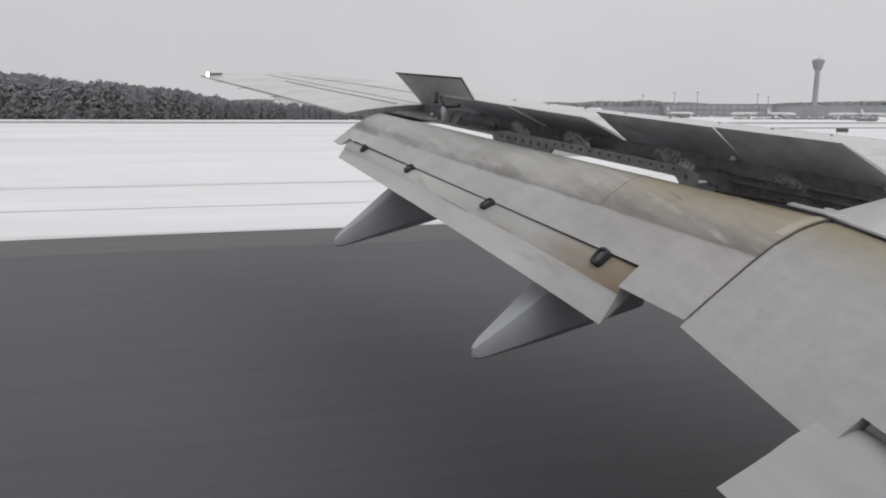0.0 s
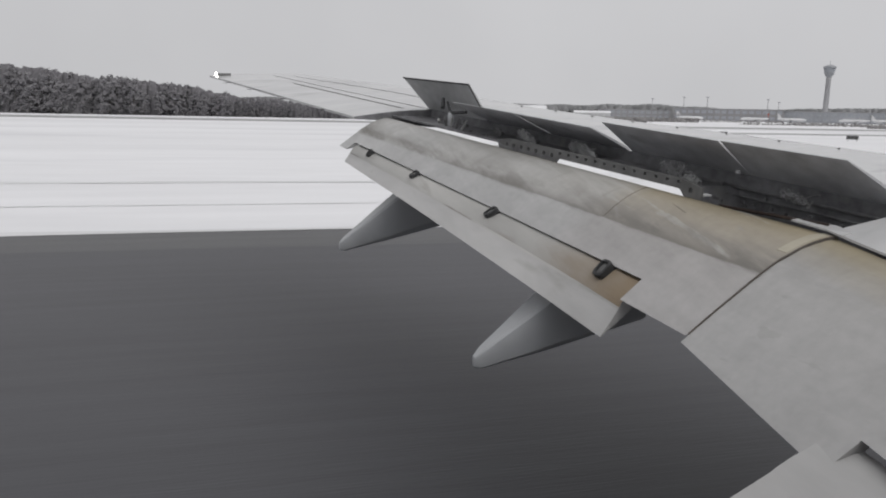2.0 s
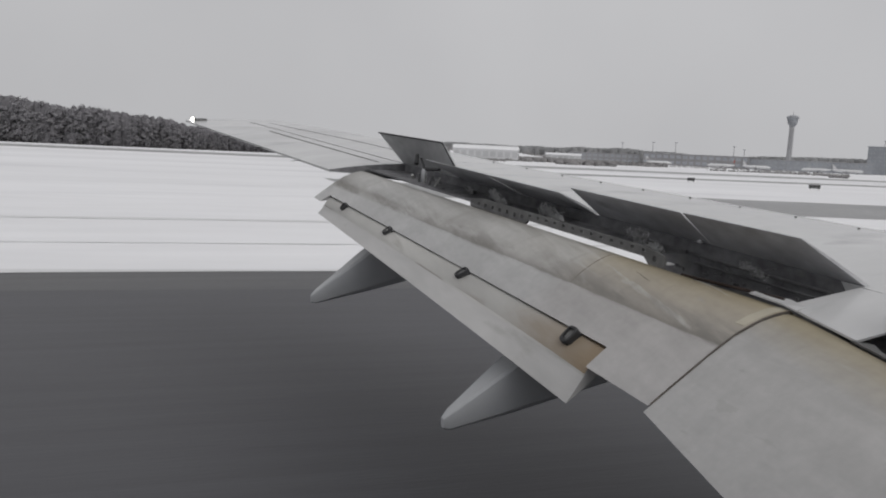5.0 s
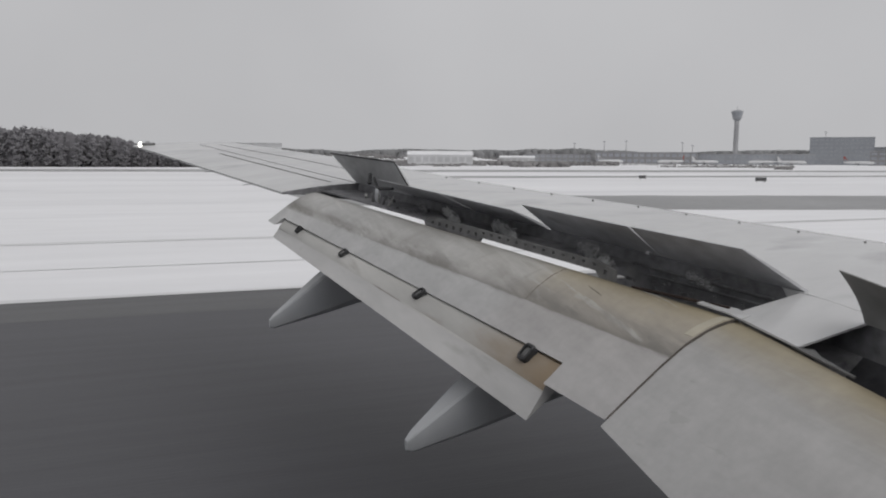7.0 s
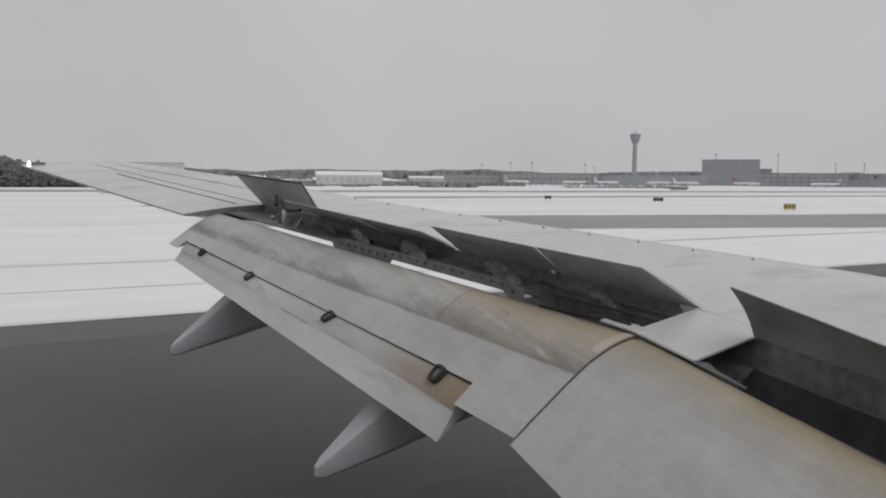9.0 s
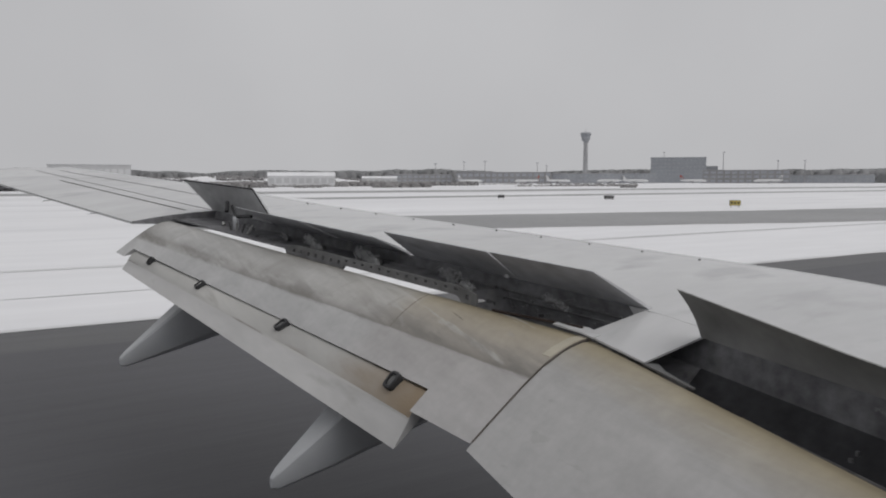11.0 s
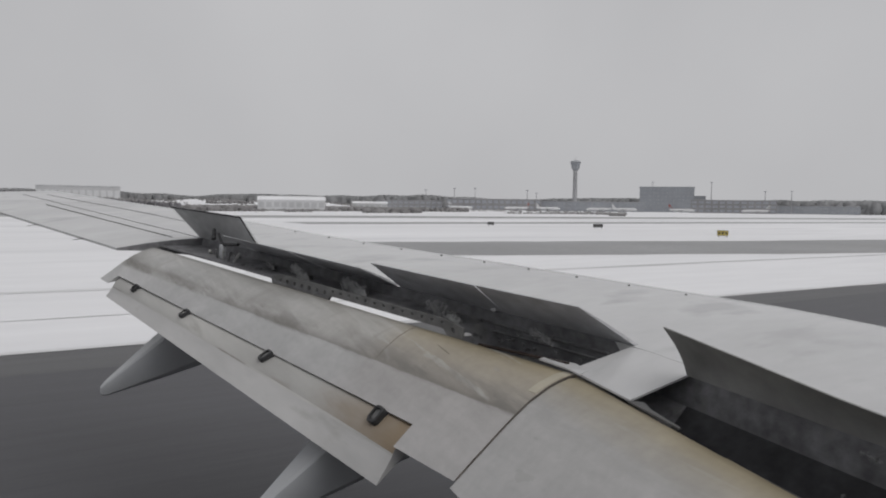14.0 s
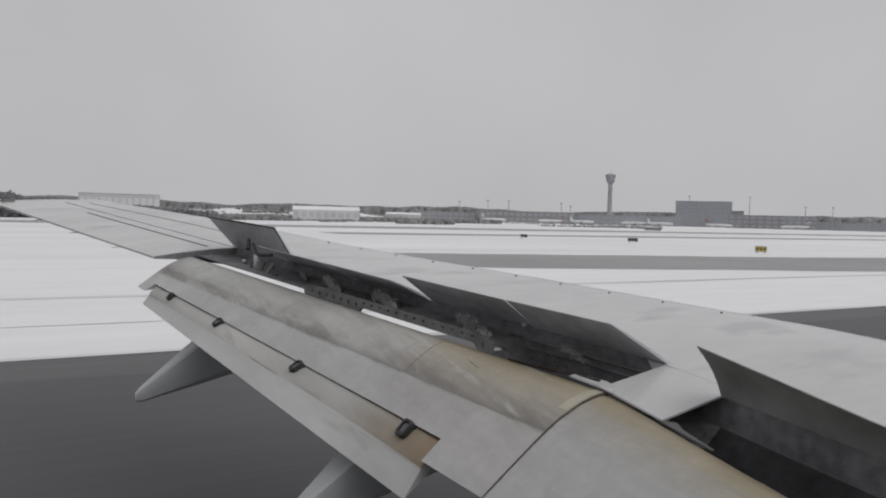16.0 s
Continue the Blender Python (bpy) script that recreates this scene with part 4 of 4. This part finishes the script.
def taxiway_band(name, far, near, z, material, label, rough=0.5, seed=7):
    """A taxiway that slants towards the runway, with uneven snowy edges; far and near are its two edges as (x, y) knots."""
    rnd = random.Random(seed)
    x0, x1 = far[0][0], far[-1][0]
    n = int((x1 - x0) / 3.0)
    rows = []
    for edge in (far, near):
        xs, ys = zip(*edge)
        a, row = 0.0, []
        for i in range(n + 1):
            a = 0.6 * a + rnd.uniform(-rough, rough)
            x = lerp(x0, x1, i / n)
            row.append((x, bend(x, xs, ys) + a, z))
        rows.append(row)
    bm = bmesh.new()
    upper, lower = ([bm.verts.new(p) for p in row] for row in rows)
    for i in range(n):
        bm.faces.new((lower[i], lower[i + 1], upper[i + 1], upper[i]))
    return single(name, bm, material, label, "taxiway", kind="structure")


taxiway_band("taxiway_1", ((13, 90), (35, 76), (80, 64), (170, 50)), ((13, 63), (35, 51), (80, 38), (170, 26)), 0.016, M_TAXI, "grey asphalt taxiway slanting between snow fields")
ragged_strip("taxiway_2", -1500, 1500, 225, 268, 0.016, M_TAXI, "far grey taxiway along the field", "taxiway", 12.0, 1.5, 8)
ragged_strip("taxiway_3", 60, 1500, 150, 166, 0.016, M_TAXI, "grey asphalt taxiway between snow fields", "taxiway", 9.0, 1.0, 9)

# exit taxiway with rounded snow corner
outline = [(50, EDGE - 0.02)]
for k in range(12):
    t = k / 11
    outline.append((lerp(52, 84, t), lerp(EDGE, 45.0, t ** 1.6)))
outline += [(140, 45.0), (190, 45.0), (170, EDGE - 0.02)]
sheet("exit_taxiway", outline, 0.014, M_TAXI, "wide grey exit taxiway leaving the runway", "taxiway")
bm = bmesh.new()
for i in range(14):
    a, b = i / 14, (i + 1) / 14
    p, q = Vector((lerp(80, 170, a), lerp(24, 56, a ** 0.8), 0.03)), Vector((lerp(80, 170, b), lerp(24, 56, b ** 0.8), 0.03))
    side = Vector((-(q - p).y, (q - p).x, 0)).normalized() * 0.12
    bm.faces.new([bm.verts.new(v) for v in (p - side, q - side, q + side, p + side)])
single("taxi_line", bm, M_YELLOW, "worn yellow taxiway centre line", "line", kind="structure")


# ---- distance ----
def polar(az, d):
    return d * math.sin(radians(az)), d * math.cos(radians(az))


def pine(seed, height, spread):
    """A pine paled for haze: tapered trunk, limbs, and an uneven rounded crown of many small needle clumps with gaps.
    """
    rnd = random.Random(seed)
    tree = thing("pine", (0, 0, 0), "dark pine at the edge of the woods, haze in its colour", "tree", "pines at the woods' edge")
    bm = bmesh.new()
    add_tube(bm, (0, 0, -0.1), (0, 0, height * 0.92), 0.24, 0.05, n=7)
    part("trunk", bm, M_BARK, tree)
    verts, faces = [], []
    for k in range(15):
        z = height * lerp(0.05, 0.88, (k + rnd.random()) / 15)
        t = (z / height - 0.12) / 0.88
        reach = spread * math.sin(math.pi * max(0.2, min(0.96, 0.2 + 0.8 * t))) ** 0.6 * rnd.uniform(0.75, 1.15)
        a = k * 2.4 + rnd.uniform(-0.4, 0.4)
        tip = Vector((reach * math.cos(a), reach * math.sin(a), z + reach * rnd.uniform(0.05, 0.45)))
        bm = bmesh.new()
        add_tube(bm, (0, 0, z), tip, 0.09, 0.03, n=4)
        part("limb", bm, M_BARK, tree)
        for j in range(20):
            c = Vector((0, 0, z)).lerp(tip, rnd.uniform(0.25, 1.05)) + Vector((rnd.gauss(0, 0.55), rnd.gauss(0, 0.55), rnd.gauss(0.1, 0.5)))
            q = rnd.uniform(0.45, 1.0)
            base = len(verts)
            verts += [c + Vector((dx * q * rnd.uniform(0.5, 1.1), dy * q * rnd.uniform(0.5, 1.1), dz * q * rnd.uniform(0.35, 0.8))) for dx, dy, dz in ((1, 0, 0), (0, 1, 0), (-1, 0, 0), (0, -1, 0), (0, 0, 1), (0, 0, -1))]
            faces += [(base + a0, base + b0, base + 4) for a0, b0 in ((0, 1), (1, 2), (2, 3), (3, 0))] + [(base + b0, base + a0, base + 5) for a0, b0 in ((0, 1), (1, 2), (2, 3), (3, 0))]
    me = bpy.data.meshes.new("crown")
    me.from_pydata(verts, [], faces)
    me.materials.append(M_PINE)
    for p in me.polygons:
        p.use_smooth = True
    crown = new("crown", me)
    crown.parent = tree
    return tree


rnd = random.Random(11)
kinds = [pine(60 + k, h, w) for k, (h, w) in enumerate(((19, 3.4), (17, 3.0), (20, 3.3), (15, 3.2)))]
used = set()


def wood_height(x):
    return bend(x, (-260, -85, -60, -20, 0, 30, 70), (1.14, 1.08, 0.92, 0.74, 0.52, 0.40, 0.28))


x = -255.0
while x < 66:
    k = rnd.randrange(4)
    y = 327 + rnd.uniform(0, 7)
    s = wood_height(x) * rnd.uniform(0.84, 1.0)
    m = pose(x, y, 0, 0, 0, rnd.uniform(0, 360)) @ Matrix.Diagonal((s, s, s, 1))
    if k not in used:
        kinds[k].matrix_basis = m
        used.add(k)
    else:
        c = copy_thing(kinds[k], Matrix.Identity(4))
        c.matrix_basis = m
    x += rnd.uniform(1.7, 3.5)


def woodland(name, spots, material, label, category="woodland", slender=0.30):
    """A far wood: very many small ragged trees in one mesh; spots are (x, y, height) or (x, y, height, foot)."""
    rnd = random.Random(len(spots))
    verts, faces = [], []
    for x, y, h, *foot in spots:
        base, ground = len(verts), foot[0] if foot else 0.0
        n = 6
        for z, r in ((0.0, 1.05), (0.35, 1.1), (0.72, 0.9), (0.92, 0.5)):
            for j in range(n):
                a = 2 * math.pi * j / n + z
                q = h * slender * r * rnd.uniform(0.45, 1.35)
                verts.append((x + q * math.cos(a), y + q * math.sin(a), ground + (h * (z + rnd.uniform(-0.06, 0.06)) if z else 0.0)))
        verts.append((x + rnd.uniform(-0.1, 0.1) * h, y, ground + h))
        for lvl in range(3):
            for j in range(n):
                a, b = base + lvl * n + j, base + lvl * n + (j + 1) % n
                faces.append((a, b, b + n, a + n))
        for j in range(n):
            faces.append((base + 3 * n + j, base + 3 * n + (j + 1) % n, base + 4 * n))
    me = bpy.data.meshes.new(name)
    me.from_pydata(verts, [], faces)
    me.materials.append(material)
    for p in me.polygons:
        p.use_smooth = True
    return tagged(new(name, me), label, category, kind="stuff")


spots = []
for _ in range(3600):
    x = rnd.uniform(-330, 75)
    spots.append((x, 333.5 + 70 * rnd.random() ** 2, wood_height(x) * rnd.uniform(9, 18.0)))
woodland("pine_woods", spots, M_NEEDLE, "dense dark woods behind the field, haze in their colour", slender=0.2)


def field_rise(az, d):
    """Height of the low snowy rise in front of the far woods."""
    t = max(0.0, min(1.0, (d - 820) / 420)) * bend(az, (24, 29), (1.0, 0.0))
    return t * t * (3 - 2 * t) * (9.0 + 5.0 * noise.noise((az * 0.22, d * 0.004, 1.0)))


bm = bmesh.new()
rows = []
for i in range(13):
    d = lerp(820, 1420, i / 12)
    rows.append([bm.verts.new((*polar(az, d), field_rise(az, d) - 0.05)) for az in (lerp(-14, 29, k / 60) for k in range(61))])
for r0, r1 in zip(rows, rows[1:]):
    for k in range(60):
        f = bm.faces.new((r0[k], r1[k], r1[k + 1], r0[k + 1]))
        f.smooth = True
single("snow_rise", bm, M_SNOW, "low snowy rise in front of the far woods", "snow field", kind="structure")

spots = []
for _ in range(9000):
    az, d = rnd.uniform(-12, 27), rnd.uniform(880, 1340)
    x, y = polar(az, d)
    if noise.noise((az * 0.35, d * 0.016, 5)) + 0.5 * noise.noise((az * 1.2, d * 0.04, 9)) < 0.20:
        continue
    spots.append((x, y, rnd.uniform(1.0, 3.4), field_rise(az, d) - 0.2))
woodland("hillside_scrub", spots, M_SCRUB, "bare grey scrub in patches on the snowy rise", "scrub", slender=0.7)

spots = []
for _ in range(13000):
    az = rnd.uniform(-12, 64)
    d = rnd.uniform(1350, 1900)
    x, y = polar(az, d)
    ridge = 21 + 7 * noise.noise((az * 0.12, 0, 0)) + 5 * noise.noise((az * 0.4, 3, 0))
    spots.append((x, y, max(4, ridge + rnd.uniform(-1.5, 1.5) + (d - 1350) * 0.012)))
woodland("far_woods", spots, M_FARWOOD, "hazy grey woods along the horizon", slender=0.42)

spots = []
for _ in range(16000):
    az = rnd.uniform(0, 46)
    d = 420 * (1000 / 420) ** rnd.random()
    x, y = polar(az, d)
    if noise.noise((x * 0.006, y * 0.018, 5)) + 0.4 * noise.noise((x * 0.03, y * 0.05, 9)) < (0.20 if az < 34 else 0.30):
        continue
    low = az > 34 or (17.5 < az < 23.5 and d < 660)
    spots.append((x, y, rnd.uniform(0.4, 1.3) if low else rnd.uniform(0.8, 3.6)))
woodland("bare_scrub", spots, M_SCRUB, "bare grey-brown scrub with snow between", "scrub", slender=0.8)


# ---- airport buildings ----
def facade_building(name, az, d, width, depth, height, wall, label, bays=8, storeys=1, pane=None, roof=None, base=0.0, turn=0.0, category="building", vault=0.0):
    """A box building facing the field: walls, flat roof with edge, and windows set into its front."""
    x, y = polar(az, d)
    m = pose(x, y, 0, 0, 0, -az + turn)
    b = thing(name, (x, y, 0), label, category)
    bm = bmesh.new()
    add_box(bm, (-width / 2, 0, base), (width / 2, depth, height), m)
    part("wall", bm, wall, b)
    bm = bmesh.new()
    if vault:
        rings = []
        for px in (-width / 2 - 0.4, width / 2 + 0.4):
            ring = [Vector((px, -0.4, height)), Vector((px, depth + 0.4, height))]
            ring += [Vector((px, depth / 2 + (depth / 2 + 0.4) * math.cos(math.pi * k / 12), height + vault * math.sin(math.pi * k / 12) ** 0.8)) for k in range(1, 12)]
            rings.append([m @ v for v in ring])
        add_loft(bm, rings)
    else:
        add_box(bm, (-width / 2 - 0.5, -0.5, height), (width / 2 + 0.5, depth + 0.5, height + max(0.7, height * 0.04)), m)
    part("roof", bm, roof or M_SNOW, b, "flat grey roof" if roof else "snow-covered roof")
    bw, bh = width / bays, (height - base) / storeys
    for s in range(storeys):
        for k in range(bays):
            bm = bmesh.new()
            x0 = -width / 2 + bw * k
            add_box(bm, (x0 + bw * 0.15, -0.25, base + bh * s + bh * 0.25), (x0 + bw * 0.85, 0.1, base + bh * s + bh * 0.80), m)
            part("window", bm, pane or M_GLASS, b)
    return b


facade_building("hotel", 48.9, 1300, 88, 24, 41, M_HOTEL, "tall blue-grey glazed hotel block", bays=13, storeys=7, roof=M_HOTEL, pane=M_GLASS)
facade_building("terminal", 36.0, 1180, 150, 40, 17, M_DARKCLAD, "long dark terminal building with flat grey roof", bays=16, storeys=2, roof=M_CONCRETE)
facade_building("terminal", 43.5, 1200, 160, 40, 15, M_CLAD, "long grey terminal building with flat grey roof", bays=16, storeys=2, roof=M_CONCRETE)
facade_building("terminal", 53.5, 1190, 120, 40, 19, M_DARKCLAD, "dark brick terminal wing with flat grey roof", bays=12, storeys=3, roof=M_CONCRETE)
facade_building("terminal", 29.5, 1230, 110, 40, 14, M_DARKCLAD, "low dark terminal pier with flat grey roof", bays=12, storeys=2, roof=M_CONCRETE)
facade_building("terminal", 58.8, 1250, 120, 40, 12, M_CLAD, "low grey terminal pier with flat grey roof", bays=12, storeys=2, roof=M_CONCRETE)
facade_building("hangar", 20.6, 640, 56, 40, 8.0, M_HALL, "white hangar with a rounded snowy roof", bays=9, storeys=1, pane=M_PALE, vault=3.5)
facade_building("hangar", 26.5, 900, 42, 30, 7, M_HALL, "low white hangar with a rounded snowy roof", bays=6, storeys=1, pane=M_PALE, vault=2.5)
facade_building("works_hall", 6.0, 1150, 106, 60, 26, M_PALE, "large pale grey hall with white upright panels", bays=12, storeys=1, pane=M_HALL, roof=M_PALE)
facade_building("office_block", 50.3, 1500, 70, 30, 30, M_CLAD, "hazy grey office block", bays=8, storeys=5, roof=M_CLAD)

# control tower
tx, ty = polar(42.2, 1320)
tower = thing("control_tower", (tx, ty, 0), "tall concrete control tower with a flared head", "control tower")


def turned(profile, n=20):
    bm = bmesh.new()
    add_loft(bm, [[Vector((tx + r * math.cos(2 * math.pi * k / n), ty + r * math.sin(2 * math.pi * k / n), z)) for k in range(n)] for z, r in profile])
    return bm


part("shaft", turned(((0, 4.8), (20, 4.0), (66, 3.6), (71, 3.9))), M_CONCRETE, tower, smooth=True)
part("head", turned(((70, 3.9), (74, 6.4), (76.5, 7.4), (78, 7.4))), M_CLAD, tower, "flared tower head")
part("cab", turned(((78, 7.2), (83.5, 8.9))), M_GLASS, tower, "glazed tower cab leaning outwards")
part("roof", turned(((83.4, 9.3), (85.5, 9.3), (87, 7.0), (88, 3.0))), M_CLAD, tower, "flat tower roof")
bm = bmesh.new()
add_tube(bm, (tx, ty, 88), (tx, ty, 95), 0.4, 0.2, n=6)
part("antenna", bm, M_CONCRETE, tower)

# lattice masts and lamp posts on the apron
for az, d, h in ((47.9, 1420, 55), (52.0, 1250, 48), (33.0, 1200, 34), (34.6, 1250, 36), (30.8, 1240, 32), (38.6, 1280, 34), (39.3, 1300, 30), (55.6, 1250, 34), (57.3, 1240, 34)):
    x, y = polar(az, d)
    bm = bmesh.new()
    add_tube(bm, (x, y, -0.1), (x, y, h), 0.9, 0.4, n=6)
    mast = thing("apron_mast", (x, y, 0), "tall grey floodlight mast on the apron", "mast", "apron masts")
    part("pole", bm, M_CONCRETE, mast)
    bm = bmesh.new()
    add_box(bm, (x - 2.2, y - 0.5, h - 0.8), (x + 2.2, y + 0.5, h + 0.6))
    part("lamp_head", bm, M_CLAD, mast)


def parked_airliner(az, d, turn, tail):
    x, y = polar(az, d)
    m = pose(x, y, 0, 0, 0, turn)
    a = thing("parked_airliner", (x, y, 0), "white parked airliner at the far terminal", "airliner", "parked airliners")
    bm = bmesh.new()
    add_loft(bm, [[m @ Vector((px, r * math.cos(2 * math.pi * k / 12), 3.6 + r * math.sin(2 * math.pi * k / 12) + dz)) for k in range(12)] for px, r, dz in ((-18, 0.4, 0.9), (-12, 1.6, 0.3), (-6, 2.0, 0), (12, 2.0, 0), (16, 1.4, -0.2), (17.6, 0.4, -0.4))])
    part("fuselage", bm, M_WHITE, a, smooth=True)
    bm = bmesh.new()
    plate(bm, [m @ Vector(p) for p in ((2, 0, 2.7), (-4, 17, 3.6), (-5.4, 17, 3.6), (-4, 0, 2.7), (-5.4, -17, 3.6), (-4, -17, 3.6))], 0.3)
    part("wing", bm, M_WING, a)
    bm = bmesh.new()
    plate(bm, [m @ Vector(p) for p in ((-11.5, 0.2, 5.2), (-16.5, 0.2, 11.5), (-18.3, 0.2, 11.5), (-17, 0.2, 5.0), (-17, -0.2, 5.0), (-18.3, -0.2, 11.5), (-16.5, -0.2, 11.5), (-11.5, -0.2, 5.2))], 0.1)
    part("tail_fin", bm, tail, a)
    for gx, gy in ((11, 0), (-1, 2.6), (-1, -2.6)):
        bm = bmesh.new()
        add_tube(bm, m @ Vector((gx, gy, 0)), m @ Vector((gx, gy, 2.4)), 0.4, 0.3, n=6)
        part("gear_leg", bm, M_BLACK, a)


for az, d, turn, tail in ((33.5, 1080, -25, M_WHITE), (37.8, 1090, 150, M_RED), (40.2, 1100, -35, M_WHITE), (44.0, 1100, 140, M_CLAD), (45.9, 1080, -45, M_WHITE), (50.0, 1100, -50, M_RED), (55.0, 1090, 125, M_WHITE)):
    parked_airliner(az, d, turn, tail)


# ---- airfield signs ----
def field_sign(x, y, w, h, face, label):
    s = thing("airfield_sign", (x, y, 0), label, "sign", "airfield signs")
    m = pose(x, y, 0, 0, 0, -math.degrees(math.atan2(x, y)))
    bm = bmesh.new()
    add_box(bm, (-w / 2, 0, 0.25), (w / 2, 0.3, 0.25 + h), m)
    bmesh.ops.bevel(bm, geom=bm.edges[:], offset=0.03, segments=1, affect='EDGES')
    part("cabinet", bm, M_LINE, s)
    bm = bmesh.new()
    add_box(bm, (-w / 2 + 0.06, -0.012, 0.31), (w / 2 - 0.06, 0.05, 0.19 + h), m)
    board = part("face", bm, face, s)
    for k in (-0.35, 0.35):
        bm = bmesh.new()
        a = m @ Vector((w * k, 0.15, 0))
        add_tube(bm, a, a + Vector((0, 0, 0.3)), 0.05, n=6)
        part("leg", bm, M_BLACK, s)
    for k in range(3):
        bm = bmesh.new()
        c = lerp(-w * 0.3, w * 0.3, k / 2)
        add_box(bm, (c - w * 0.09, -0.022, 0.25 + h * 0.3), (c + w * 0.09, -0.011, 0.25 + h * 0.7), m)
        part("marking_bar", bm, M_BLACK, board)


field_sign(95, 72, 1.6, 0.8, M_YELLOW, "yellow airfield sign with dark bars, standing in snow")
field_sign(108, 112, 2.0, 0.7, M_LINE, "dark grey airfield sign box seen from behind, in snow")
field_sign(96, 133, 1.5, 0.65, M_LINE, "small dark grey airfield sign box, in snow")
